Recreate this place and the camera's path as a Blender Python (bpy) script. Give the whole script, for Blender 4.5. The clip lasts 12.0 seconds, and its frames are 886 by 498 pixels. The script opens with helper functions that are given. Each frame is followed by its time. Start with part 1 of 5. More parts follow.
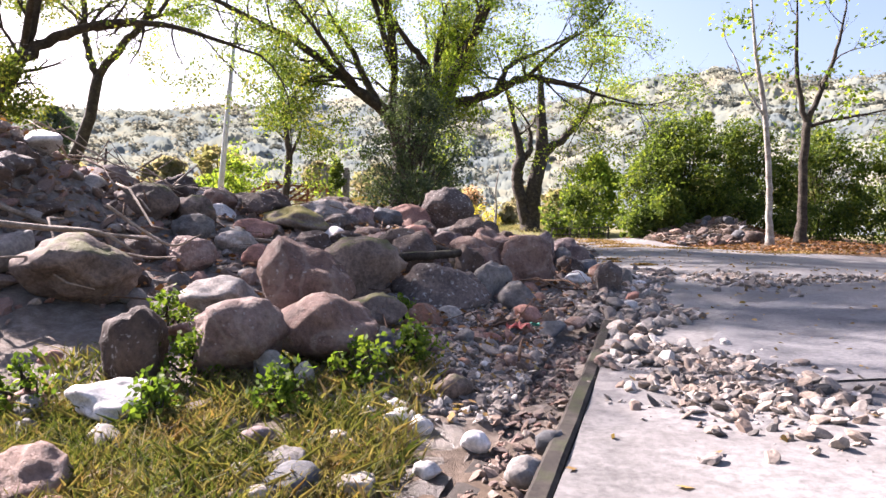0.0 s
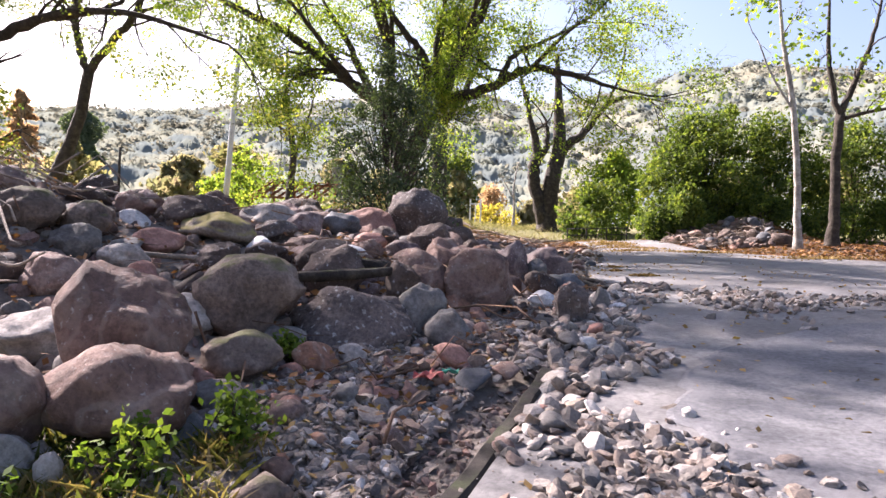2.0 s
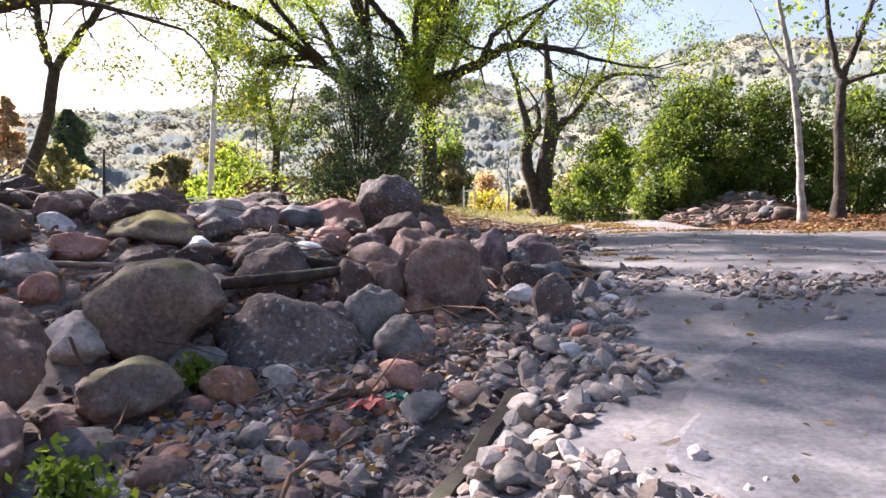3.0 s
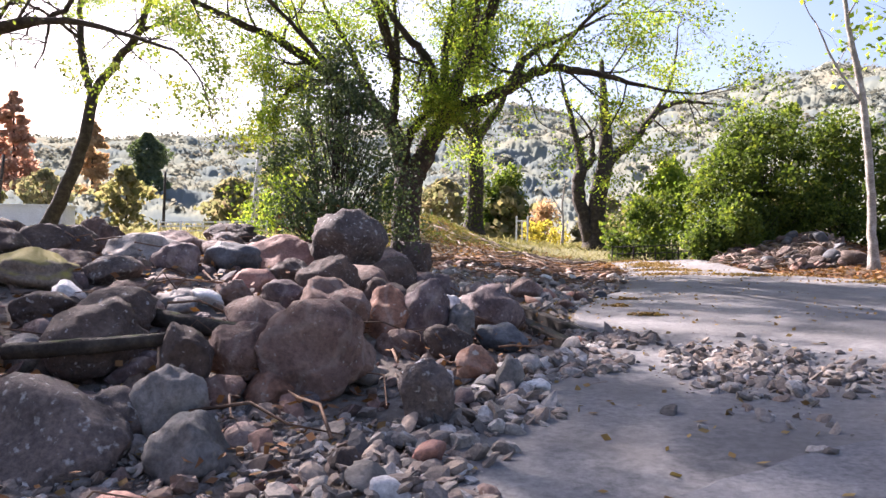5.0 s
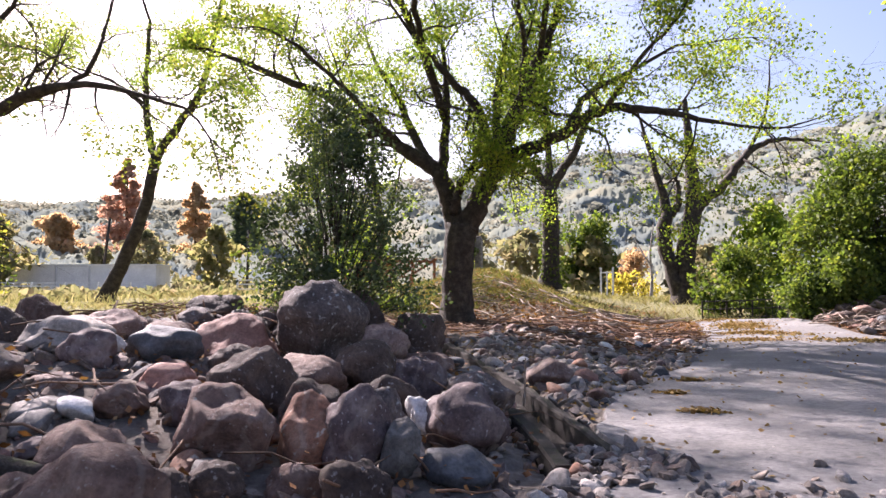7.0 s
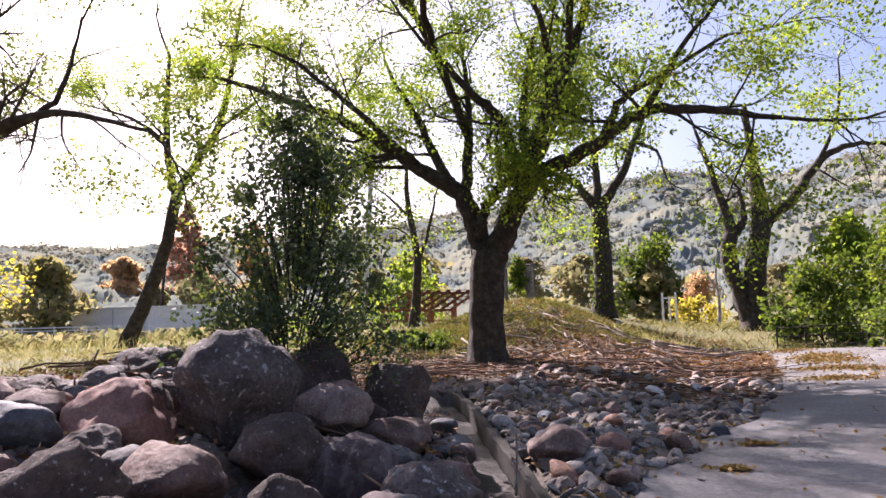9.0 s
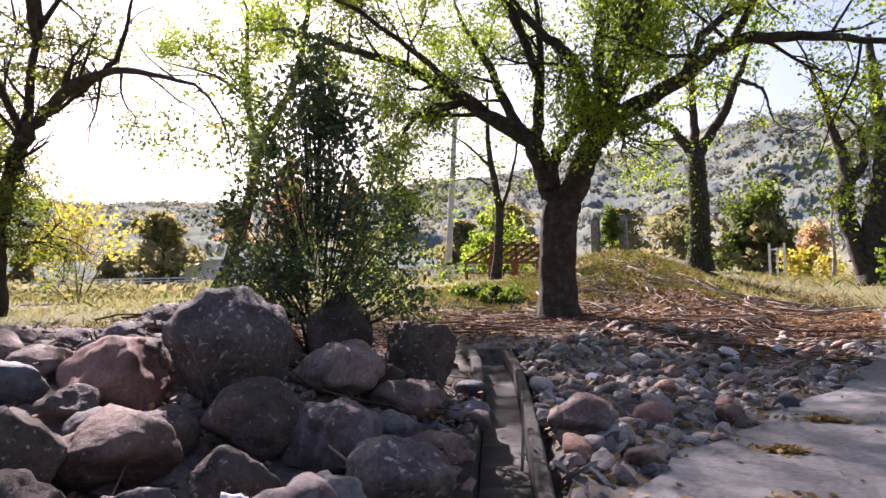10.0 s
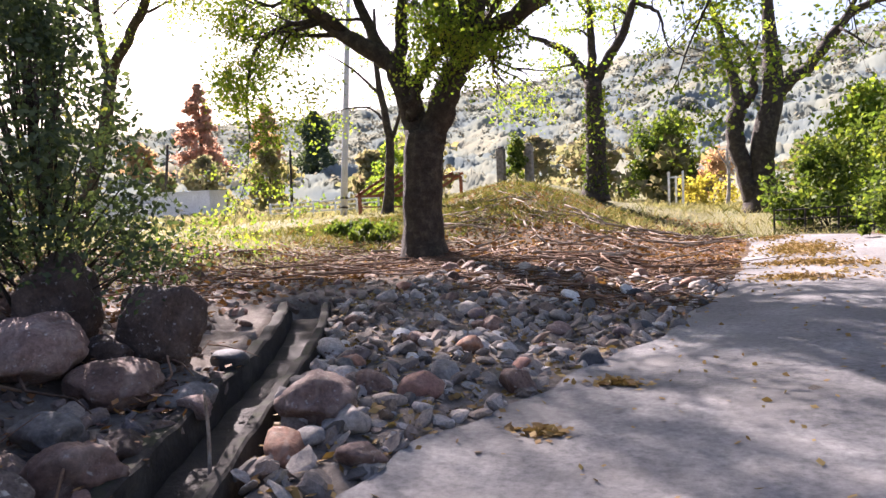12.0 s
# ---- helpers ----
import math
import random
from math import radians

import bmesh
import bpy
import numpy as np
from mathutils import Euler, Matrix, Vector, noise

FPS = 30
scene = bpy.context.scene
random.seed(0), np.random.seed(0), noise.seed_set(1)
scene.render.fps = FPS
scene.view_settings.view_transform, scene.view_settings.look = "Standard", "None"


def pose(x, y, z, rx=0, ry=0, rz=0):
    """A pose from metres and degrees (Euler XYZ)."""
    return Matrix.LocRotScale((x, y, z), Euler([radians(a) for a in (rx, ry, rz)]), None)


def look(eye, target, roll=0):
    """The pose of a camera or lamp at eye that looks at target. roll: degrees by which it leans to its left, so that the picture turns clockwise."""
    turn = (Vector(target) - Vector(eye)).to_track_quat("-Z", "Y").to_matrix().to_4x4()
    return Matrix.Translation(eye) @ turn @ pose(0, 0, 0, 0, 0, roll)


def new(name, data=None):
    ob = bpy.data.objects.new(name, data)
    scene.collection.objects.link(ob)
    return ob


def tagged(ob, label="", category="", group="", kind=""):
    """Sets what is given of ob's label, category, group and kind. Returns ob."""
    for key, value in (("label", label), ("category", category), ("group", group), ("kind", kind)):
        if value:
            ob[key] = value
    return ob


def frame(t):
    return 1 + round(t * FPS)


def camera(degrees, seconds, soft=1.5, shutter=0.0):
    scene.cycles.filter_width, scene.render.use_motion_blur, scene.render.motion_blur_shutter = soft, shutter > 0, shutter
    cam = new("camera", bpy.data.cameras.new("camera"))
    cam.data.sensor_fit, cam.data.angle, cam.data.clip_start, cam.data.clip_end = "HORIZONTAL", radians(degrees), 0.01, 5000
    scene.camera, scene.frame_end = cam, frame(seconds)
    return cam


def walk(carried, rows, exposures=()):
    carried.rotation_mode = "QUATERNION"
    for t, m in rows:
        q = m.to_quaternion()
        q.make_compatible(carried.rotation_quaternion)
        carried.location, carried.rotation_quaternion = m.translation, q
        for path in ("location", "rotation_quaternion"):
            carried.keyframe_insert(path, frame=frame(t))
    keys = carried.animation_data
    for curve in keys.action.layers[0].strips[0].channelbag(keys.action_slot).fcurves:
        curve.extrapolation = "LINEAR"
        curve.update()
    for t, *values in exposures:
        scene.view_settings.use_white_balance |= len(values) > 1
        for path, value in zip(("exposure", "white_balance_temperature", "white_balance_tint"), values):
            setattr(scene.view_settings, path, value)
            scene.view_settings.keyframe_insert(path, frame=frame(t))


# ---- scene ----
cam = camera(67.0, 12.0)
LEVEL = pose(4, 0, 0) @ pose(0, 0, 0, 0, -2.5, 0) @ pose(-4, 0, 0)
PATH = [
    (0, (0.675, 1.059, 1.123), (0.655, 3.057, 1.044), -0.6),
    (0.5, (0.94, 1.421, 1.162), (0.857, 3.417, 1.074), -0.1),
    (1, (1.213, 1.815, 1.2), (1.237, 3.814, 1.122), 0.2),
    (1.5, (1.515, 2.264, 1.245), (1.401, 4.252, 1.058), -1.6),
    (2, (1.791, 2.728, 1.267), (1.683, 4.723, 1.181), -0.6),
    (2.5, (1.947, 3.337, 1.205), (1.895, 5.336, 1.156), -2.0),
    (3, (2.141, 3.865, 1.236), (2.032, 5.858, 1.117), -3.2),
    (3.2, (2.236, 4.113, 1.241), (2.184, 6.108, 1.117), -2.7),
    (4.8, (3.394, 5.437, 1.436), (3.082, 7.411, 1.361), -1.3),
    (5, (3.601, 5.575, 1.384), (3.289, 7.551, 1.353), -1.6),
    (5.5, (3.792, 6.188, 1.475), (3.205, 8.099, 1.505), -5.5),
    (6, (3.994, 6.758, 1.537), (3.402, 8.668, 1.577), -4.2),
    (6.5, (4.315, 7.278, 1.623), (3.516, 9.11, 1.661), -5.7),
    (7, (4.565, 7.745, 1.653), (3.983, 9.654, 1.782), -2.4),
    (7.2, (4.65, 7.94, 1.749), (4.069, 9.846, 1.922), -1.3),
    (8.8, (4.735, 9.967, 1.75), (4.088, 11.853, 1.9), -1.2),
    (9, (4.878, 10.21, 1.757), (4.131, 12.052, 1.987), -4.1),
    (9.5, (5.146, 10.648, 1.737), (4.181, 12.398, 1.814), -3.7),
    (10, (5.424, 11.18, 1.764), (4.396, 12.893, 1.87), -3.8),
    (10.5, (5.686, 11.742, 1.784), (4.506, 13.357, 1.769), -5.2),
    (11, (5.894, 12.202, 1.735), (4.906, 13.941, 1.685), -4.7),
    (11.5, (6.128, 12.716, 1.8), (5.178, 14.476, 1.813), -5.5),
    (12, (6.368, 13.12, 1.827), (5.513, 14.923, 1.709), -4.9),
]
walk(cam, [(t, LEVEL @ look(eye, target, roll)) for t, eye, target, roll in PATH], [(0, 2.3, 6200, 29), (3, 2.25, 6150, 29), (5.5, 2.25, 6100, 30), (7, 2.0, 6100, 31), (9.5, 1.75, 6050, 33), (12, 2.2, 6150, 31)])

# ---- sky and sun ----
SUN_AZ, SUN_EL = radians(-52), radians(36)
world = bpy.data.worlds.new("sky")
scene.world = world
world.use_nodes = True
wn = world.node_tree
sky = wn.nodes.new("ShaderNodeTexSky")
sky.sky_type, sky.sun_disc = "NISHITA", False
sky.sun_elevation, sky.sun_rotation = SUN_EL, SUN_AZ
sky.air_density, sky.dust_density, sky.ozone_density = 1.2, 3.0, 1.5
wn.nodes["Background"].inputs["Strength"].default_value = 0.053
wn.links.new(sky.outputs[0], wn.nodes["Background"].inputs[0])
sun = new("sun", bpy.data.lights.new("sun", "SUN"))
sun.data.energy, sun.data.angle, sun.data.color = 5.0, radians(0.6), (1.0, 0.93, 0.82)
toward = Vector((math.sin(SUN_AZ) * math.cos(SUN_EL), math.cos(SUN_AZ) * math.cos(SUN_EL), math.sin(SUN_EL)))
sun.matrix_world = look(toward * 40, (0, 0, 0))

# ---- materials ----
def nodes_of(name):
    m = bpy.data.materials.new(name)
    m.use_nodes = True
    return m, m.node_tree.nodes, m.node_tree.links


def ramp(n, stops):
    r = n.new("ShaderNodeValToRGB")
    while len(r.color_ramp.elements) < len(stops):
        r.color_ramp.elements.new(0.5)
    for e, (p, c) in zip(r.color_ramp.elements, stops):
        e.position, e.color = p, (*c, 1)
    return r


def noise_tex(n, l, where, scale, detail=6, rough=0.6):
    t = n.new("ShaderNodeTexNoise")
    t.inputs["Scale"].default_value, t.inputs["Detail"].default_value, t.inputs["Roughness"].default_value = scale, detail, rough
    l.new(where, t.inputs["Vector"])
    return t


def mixer(n, l, kind, fac, a, b):
    m = n.new("ShaderNodeMix")
    m.data_type, m.blend_type = "RGBA", kind
    for value, slot in ((fac, 0), (a, 6), (b, 7)):
        if isinstance(value, (int, float)):
            m.inputs[slot].default_value = value
        elif isinstance(value, tuple):
            m.inputs[slot].default_value = (*value, 1)
        else:
            l.new(value, m.inputs[slot])
    return m.outputs[2]


def surface(name, tones, scale=3.0, rough=0.85, bump=0.4, fine=30.0, spots=None, moss=None, vary=0.0, island=False, spec=0.3, veins=False, by_piece=False):
    """A rough natural surface: tones over a coarse noise, a fine grain, optional lichen spots and moss on top faces."""
    m, n, l = nodes_of(name)
    geo = n.new("ShaderNodeNewGeometry")
    where = geo.outputs["Position"]
    big = noise_tex(n, l, where, scale)
    small = noise_tex(n, l, where, fine, 8, 0.7)
    k = len(tones) - 1
    col = ramp(n, [(0.3 + 0.4 * i / k, c) for i, c in enumerate(tones)])
    if by_piece:
        mp = n.new("ShaderNodeMapRange")
        mp.inputs[3].default_value, mp.inputs[4].default_value = 0.28, 0.72
        l.new(geo.outputs["Random Per Island"], mp.inputs[0])
        l.new(mp.outputs[0], col.inputs[0])
    else:
        l.new(big.outputs[0], col.inputs[0])
    grain = ramp(n, [(0.3, (0.55, 0.55, 0.55)), (0.7, (1.35, 1.35, 1.35))])
    l.new(small.outputs[0], grain.inputs[0])
    c = mixer(n, l, "MULTIPLY", 1.0, col.outputs[0], grain.outputs[0])
    if veins:
        w = n.new("ShaderNodeTexWave")
        w.inputs["Scale"].default_value, w.inputs["Distortion"].default_value, w.inputs["Detail"].default_value = 1.1, 16.0, 6.0
        l.new(where, w.inputs["Vector"])
        wr = ramp(n, [(0.82, (0, 0, 0)), (0.97, (0.16, 0.16, 0.16))])
        l.new(w.outputs[0], wr.inputs[0])
        c = mixer(n, l, "MIX", wr.outputs[0], c, (0.42, 0.36, 0.3))
    if spots:
        v = noise_tex(n, l, where, spots[0], 3, 0.5)
        sr = ramp(n, [(spots[1], (0, 0, 0)), (spots[1] + (spots[3] if len(spots) > 3 else 0.05), (0.85, 0.85, 0.85))])
        l.new(v.outputs[0], sr.inputs[0])
        c = mixer(n, l, "MIX", sr.outputs[0], c, spots[2])
    if moss:
        sep = n.new("ShaderNodeSeparateXYZ")
        l.new(geo.outputs["Normal"], sep.inputs[0])
        mm = n.new("ShaderNodeMath")
        mm.operation = "MULTIPLY"
        l.new(sep.outputs[2], mm.inputs[0])
        mn = noise_tex(n, l, where, 4.0, 5)
        l.new(mn.outputs[0], mm.inputs[1])
        mr = ramp(n, [(moss[0], (0, 0, 0)), (moss[0] + 0.18, (0.9, 0.9, 0.9))])
        l.new(mm.outputs[0], mr.inputs[0])
        c = mixer(n, l, "MIX", mr.outputs[0], c, moss[1])
    if vary:
        rnd = geo.outputs["Random Per Island"]
        if not island:
            rnd = n.new("ShaderNodeObjectInfo").outputs["Random"]
        hs = n.new("ShaderNodeHueSaturation")
        mp = n.new("ShaderNodeMapRange")
        mp.inputs[3].default_value, mp.inputs[4].default_value = 1 - vary, 1 + vary
        l.new(rnd, mp.inputs[0])
        l.new(mp.outputs[0], hs.inputs["Value"])
        l.new(c, hs.inputs["Color"])
        c = hs.outputs[0]
    bs = n["Principled BSDF"]
    bs.inputs["Roughness"].default_value, bs.inputs["Specular IOR Level"].default_value = rough, spec
    l.new(c, bs.inputs["Base Color"])
    h = n.new("ShaderNodeMath")
    h.operation = "ADD"
    l.new(big.outputs[0], h.inputs[0])
    l.new(small.outputs[0], h.inputs[1])
    b = n.new("ShaderNodeBump")
    b.inputs["Strength"].default_value, b.inputs["Distance"].default_value = bump, 0.04
    l.new(h.outputs[0], b.inputs["Height"])
    l.new(b.outputs[0], bs.inputs["Normal"])
    return m


def leafy(name, tones, shine=0.35, glow=0.45, tint=(1.65, 1.7, 0.75), patches=0.8, single=0.6, even=0.0):
    """Leaves: tones that differ leaf by leaf, and light that passes through them."""
    m, n, l = nodes_of(name)
    geo = n.new("ShaderNodeNewGeometry")
    k = len(tones) - 1
    col = ramp(n, [(i / k, c) for i, c in enumerate(tones)])
    patch = noise_tex(n, l, geo.outputs["Position"], patches, 2)
    add = n.new("ShaderNodeMath")
    add.operation = "MULTIPLY_ADD"
    l.new(geo.outputs["Random Per Island"], add.inputs[0])
    add.inputs[1].default_value = single
    sub = n.new("ShaderNodeMath")
    sub.operation = "MULTIPLY_ADD"
    l.new(patch.outputs[0], sub.inputs[0])
    sub.inputs[1].default_value, sub.inputs[2].default_value = 1.8 - single, -0.7 + single * 0.5
    l.new(sub.outputs[0], add.inputs[2])
    l.new(add.outputs[0], col.inputs[0])
    bs = n["Principled BSDF"]
    bs.inputs["Roughness"].default_value, bs.inputs["Specular IOR Level"].default_value = 0.65, shine * 0.5
    l.new(col.outputs[0], bs.inputs["Base Color"])
    tr = n.new("ShaderNodeBsdfTranslucent")
    if even:
        # one fixed normal is blended in, so hazed far crowns shade with little contrast
        soft = n.new("ShaderNodeMix")
        soft.data_type = "VECTOR"
        soft.inputs[0].default_value = even
        l.new(geo.outputs["Normal"], soft.inputs[4])
        soft.inputs[5].default_value = (-0.15, -0.3, 0.94)
        l.new(soft.outputs[1], bs.inputs["Normal"])
    warm = mixer(n, l, "MULTIPLY", 1.0, col.outputs[0], tint)
    l.new(warm, tr.inputs["Color"])
    mix = n.new("ShaderNodeMixShader")
    mix.inputs[0].default_value = glow
    l.new(bs.outputs[0], mix.inputs[1])
    l.new(tr.outputs[0], mix.inputs[2])
    l.new(mix.outputs[0], n["Material Output"].inputs[0])
    return m


ROCK = {
    "brown": surface("brown_rock", [(0.09, 0.055, 0.042), (0.17, 0.105, 0.08), (0.25, 0.17, 0.13)], 2.5, 0.8, 0.8, 22, (23, 0.64, (0.36, 0.33, 0.29), 0.1), vary=0.2, veins=True),
    "pink": surface("pink_rock", [(0.12, 0.076, 0.06), (0.21, 0.138, 0.112), (0.3, 0.225, 0.185)], 3, 0.8, 0.7, 28, (26, 0.63, (0.4, 0.36, 0.32), 0.1), vary=0.2, veins=True),
    "red": surface("red_rock", [(0.16, 0.075, 0.055), (0.27, 0.14, 0.105), (0.33, 0.2, 0.15)], 3, 0.8, 0.4, 30, vary=0.2),
    "orange": surface("rusty_rock", [(0.11, 0.06, 0.042), (0.26, 0.13, 0.08), (0.32, 0.22, 0.16)], 4, 0.8, 0.5, 26, (11, 0.64, (0.4, 0.36, 0.3)), vary=0.15, veins=True),
    "dark": surface("dark_rock", [(0.045, 0.031, 0.025), (0.085, 0.06, 0.047), (0.145, 0.105, 0.08)], 3, 0.8, 0.8, 26, (21, 0.63, (0.34, 0.32, 0.3), 0.08), vary=0.25),
    "slate": surface("slate_rock", [(0.04, 0.042, 0.046), (0.075, 0.077, 0.08), (0.125, 0.126, 0.128)], 3, 0.7, 0.4, 30, vary=0.25),
    "purple": surface("purple_rock", [(0.07, 0.048, 0.046), (0.125, 0.088, 0.082), (0.21, 0.165, 0.15)], 4, 0.8, 0.5, 26, (24, 0.63, (0.4, 0.37, 0.36), 0.1), vary=0.15, veins=True),
    "grey": surface("grey_rock", [(0.095, 0.085, 0.076), (0.17, 0.156, 0.14), (0.27, 0.25, 0.225)], 4, 0.85, 0.5, 28, vary=0.3),
    "pale": surface("pale_rock", [(0.2, 0.175, 0.15), (0.34, 0.3, 0.26), (0.45, 0.41, 0.36)], 4, 0.85, 0.4, 28, vary=0.2),
    "white": surface("white_rock", [(0.4, 0.38, 0.35), (0.54, 0.52, 0.49), (0.66, 0.64, 0.61)], 4, 0.85, 0.35, 28, vary=0.12),
    "lichen": surface("lichen_rock", [(0.065, 0.052, 0.047), (0.125, 0.1, 0.088), (0.2, 0.155, 0.13)], 3, 0.85, 0.8, 24, (17, 0.6, (0.42, 0.41, 0.38), 0.1), vary=0.15),
    "moss": surface("mossy_rock", [(0.07, 0.053, 0.042), (0.14, 0.105, 0.083), (0.22, 0.17, 0.135)], 3, 0.85, 0.5, 24, moss=(0.37, (0.085, 0.088, 0.026)), vary=0.2),
    "mossy": surface("yellow_mossy_rock", [(0.12, 0.09, 0.07), (0.2, 0.16, 0.12), (0.28, 0.22, 0.17)], 3, 0.85, 0.5, 24, moss=(0.26, (0.26, 0.22, 0.05)), vary=0.1),
}
GRAVEL = surface("gravel", [(0.091, 0.083, 0.075), (0.182, 0.156, 0.132), (0.233, 0.167, 0.126), (0.272, 0.247, 0.212), (0.171, 0.137, 0.111), (0.343, 0.313, 0.278), (0.142, 0.121, 0.106), (0.283, 0.222, 0.171), (0.444, 0.414, 0.374)], 1.5, 0.9, 0.3, 40, by_piece=True)
RUBBLE = surface("brown_rubble", [(0.08, 0.06, 0.05), (0.17, 0.12, 0.09), (0.24, 0.18, 0.14), (0.14, 0.1, 0.085), (0.3, 0.25, 0.2), (0.12, 0.105, 0.1), (0.22, 0.13, 0.1)], 1.5, 0.9, 0.3, 40, by_piece=True)
CONCRETE = surface("road_concrete", [(0.101, 0.097, 0.091), (0.162, 0.155, 0.148), (0.231, 0.223, 0.211)], 0.6, 0.85, 0.3, 16, (1.3, 0.48, (0.13, 0.122, 0.112), 0.3))
# concrete and silt toned near black: tree shade put in beside moss and grime
SHADED_CONCRETE = surface("shaded_old_concrete", [(0.018, 0.015, 0.012), (0.034, 0.028, 0.022), (0.07, 0.06, 0.048)], 2.2, 0.9, 0.4, 22, (5, 0.6, (0.05, 0.042, 0.028), 0.2), moss=(0.48, (0.03, 0.036, 0.012)))
SHADED_SILT = surface("shaded_gutter_silt", [(0.024, 0.019, 0.014), (0.042, 0.034, 0.026), (0.07, 0.057, 0.044)], 2.5, 0.75, 0.5, 30)
MUD = surface("wet_mud", [(0.03, 0.024, 0.018), (0.06, 0.047, 0.034), (0.12, 0.098, 0.075)], 2.2, 0.45, 0.6, 24, (3.0, 0.55, (0.17, 0.145, 0.115), 0.15), spec=0.5)
ROAD_SHADE = surface("dark_patch", [(0.08, 0.08, 0.083), (0.14, 0.139, 0.142), (0.2, 0.197, 0.197)], 1.4, 0.9, 0.35, 26, (2.2, 0.5, (0.2, 0.195, 0.19), 0.25))
BARK = surface("bark", [(0.025, 0.02, 0.015), (0.05, 0.04, 0.03), (0.095, 0.078, 0.058)], 5, 0.9, 0.9, 26, moss=(0.47, (0.06, 0.075, 0.02)))
PALE_BARK = surface("pale_bark", [(0.16, 0.14, 0.12), (0.3, 0.275, 0.24), (0.46, 0.44, 0.4)], 4, 0.9, 0.5, 24)
WOOD = surface("driftwood", [(0.14, 0.105, 0.075), (0.24, 0.19, 0.145), (0.36, 0.3, 0.24)], 6, 0.85, 0.4, 40, vary=0.25)
STICK = surface("sticks", [(0.07, 0.04, 0.025), (0.14, 0.08, 0.048), (0.26, 0.17, 0.11)], 3, 0.85, 0.2, 40, vary=0.45, island=True)
RUST = surface("red_brown_timber", [(0.160, 0.060, 0.032), (0.264, 0.104, 0.056), (0.336, 0.160, 0.088)], 5, 0.8, 0.3, 30)
STEEL = surface("galvanised_steel", [(0.42, 0.43, 0.44), (0.52, 0.53, 0.54), (0.6, 0.6, 0.6)], 2, 0.5, 0.05, 40)
IRON = surface("dark_iron", [(0.02, 0.018, 0.017), (0.04, 0.035, 0.03), (0.07, 0.05, 0.04)], 6, 0.6, 0.2, 40)
WHITE_PAINT = surface("white_paint", [(0.66, 0.66, 0.65), (0.74, 0.74, 0.73), (0.8, 0.8, 0.79)], 1, 0.6, 0.05, 20)
BLUE = surface("blue_sheet", [(0.04, 0.08, 0.3), (0.05, 0.11, 0.38), (0.08, 0.15, 0.45)], 1, 0.5, 0.05, 20)
RED_PLASTIC = surface("red_scrap", [(0.3, 0.06, 0.05), (0.38, 0.09, 0.07), (0.45, 0.14, 0.11)], 8, 0.5, 0.1, 40)
GREEN_PLASTIC = surface("green_scrap", [(0.03, 0.22, 0.14), (0.05, 0.3, 0.2), (0.08, 0.38, 0.26)], 8, 0.5, 0.1, 40)
LEAF_TREE = leafy("sunlit_leaves", [(0.05, 0.09, 0.018), (0.1, 0.155, 0.028), (0.18, 0.23, 0.04), (0.3, 0.29, 0.055)], 0.3, 0.65)
LEAF_HOLLY = leafy("evergreen_leaves", [(0.028, 0.044, 0.026), (0.05, 0.072, 0.038), (0.09, 0.115, 0.055)], 0.6, 0.35)
LEAF_BUSH = leafy("hedge_leaves", [(0.03, 0.05, 0.016), (0.055, 0.085, 0.022), (0.11, 0.15, 0.03), (0.2, 0.21, 0.045)], 0.35, 0.45)
LEAF_DIM = leafy("mixed_leaves", [(0.03, 0.05, 0.016), (0.06, 0.09, 0.025), (0.13, 0.15, 0.035), (0.28, 0.25, 0.06)], 0.35, 0.55)
LEAF_YELLOW = leafy("yellow_leaves", [(0.216, 0.203, 0.041), (0.365, 0.311, 0.054), (0.486, 0.419, 0.108)], 0.2, 0.5, (1.5, 1.5, 0.9))
# russet and orange tones paled to hold distance haze and lift the backlit side
LEAF_RED_HAZED = leafy("russet_needles", [(0.385, 0.225, 0.151), (0.460, 0.301, 0.217), (0.502, 0.369, 0.277)], 0.0, 0.6, (1.3, 1.2, 1.1))
LEAF_ORANGE_HAZED = leafy("orange_leaves", [(0.369, 0.243, 0.126), (0.444, 0.319, 0.184), (0.486, 0.385, 0.243)], 0.0, 0.6, (1.3, 1.2, 1.0))
LEAF_DEAD = leafy("dead_leaves", [(0.05, 0.024, 0.012), (0.12, 0.055, 0.025), (0.23, 0.115, 0.05), (0.36, 0.23, 0.11)], 0.2, 0.15)
LEAF_OAK = leafy("oak_litter", [(0.12, 0.07, 0.03), (0.22, 0.14, 0.055), (0.33, 0.24, 0.1)], 0.2, 0.15)
GRASS_LEAF = leafy("grass_blades", [(0.03, 0.045, 0.012), (0.06, 0.08, 0.02), (0.12, 0.115, 0.04), (0.2, 0.155, 0.075), (0.19, 0.11, 0.05)], 0.2, 0.35, patches=1.6)
FERN_LEAF = leafy("weed_leaves", [(0.04, 0.07, 0.012), (0.08, 0.13, 0.02), (0.16, 0.2, 0.03)], 0.3, 0.4)
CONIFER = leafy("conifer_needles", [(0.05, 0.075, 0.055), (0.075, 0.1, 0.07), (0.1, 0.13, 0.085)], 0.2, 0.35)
# distance haze is put into the colour of both: greyed, paled hill tones
HAZED_WOODS = leafy("hill_woods", [(0.107, 0.127, 0.119), (0.148, 0.160, 0.127), (0.184, 0.180, 0.131), (0.205, 0.189, 0.139), (0.197, 0.176, 0.156)], 0.0, 0.3, (1.1, 1.1, 1.05), 0.022, 0.3, even=0.93)
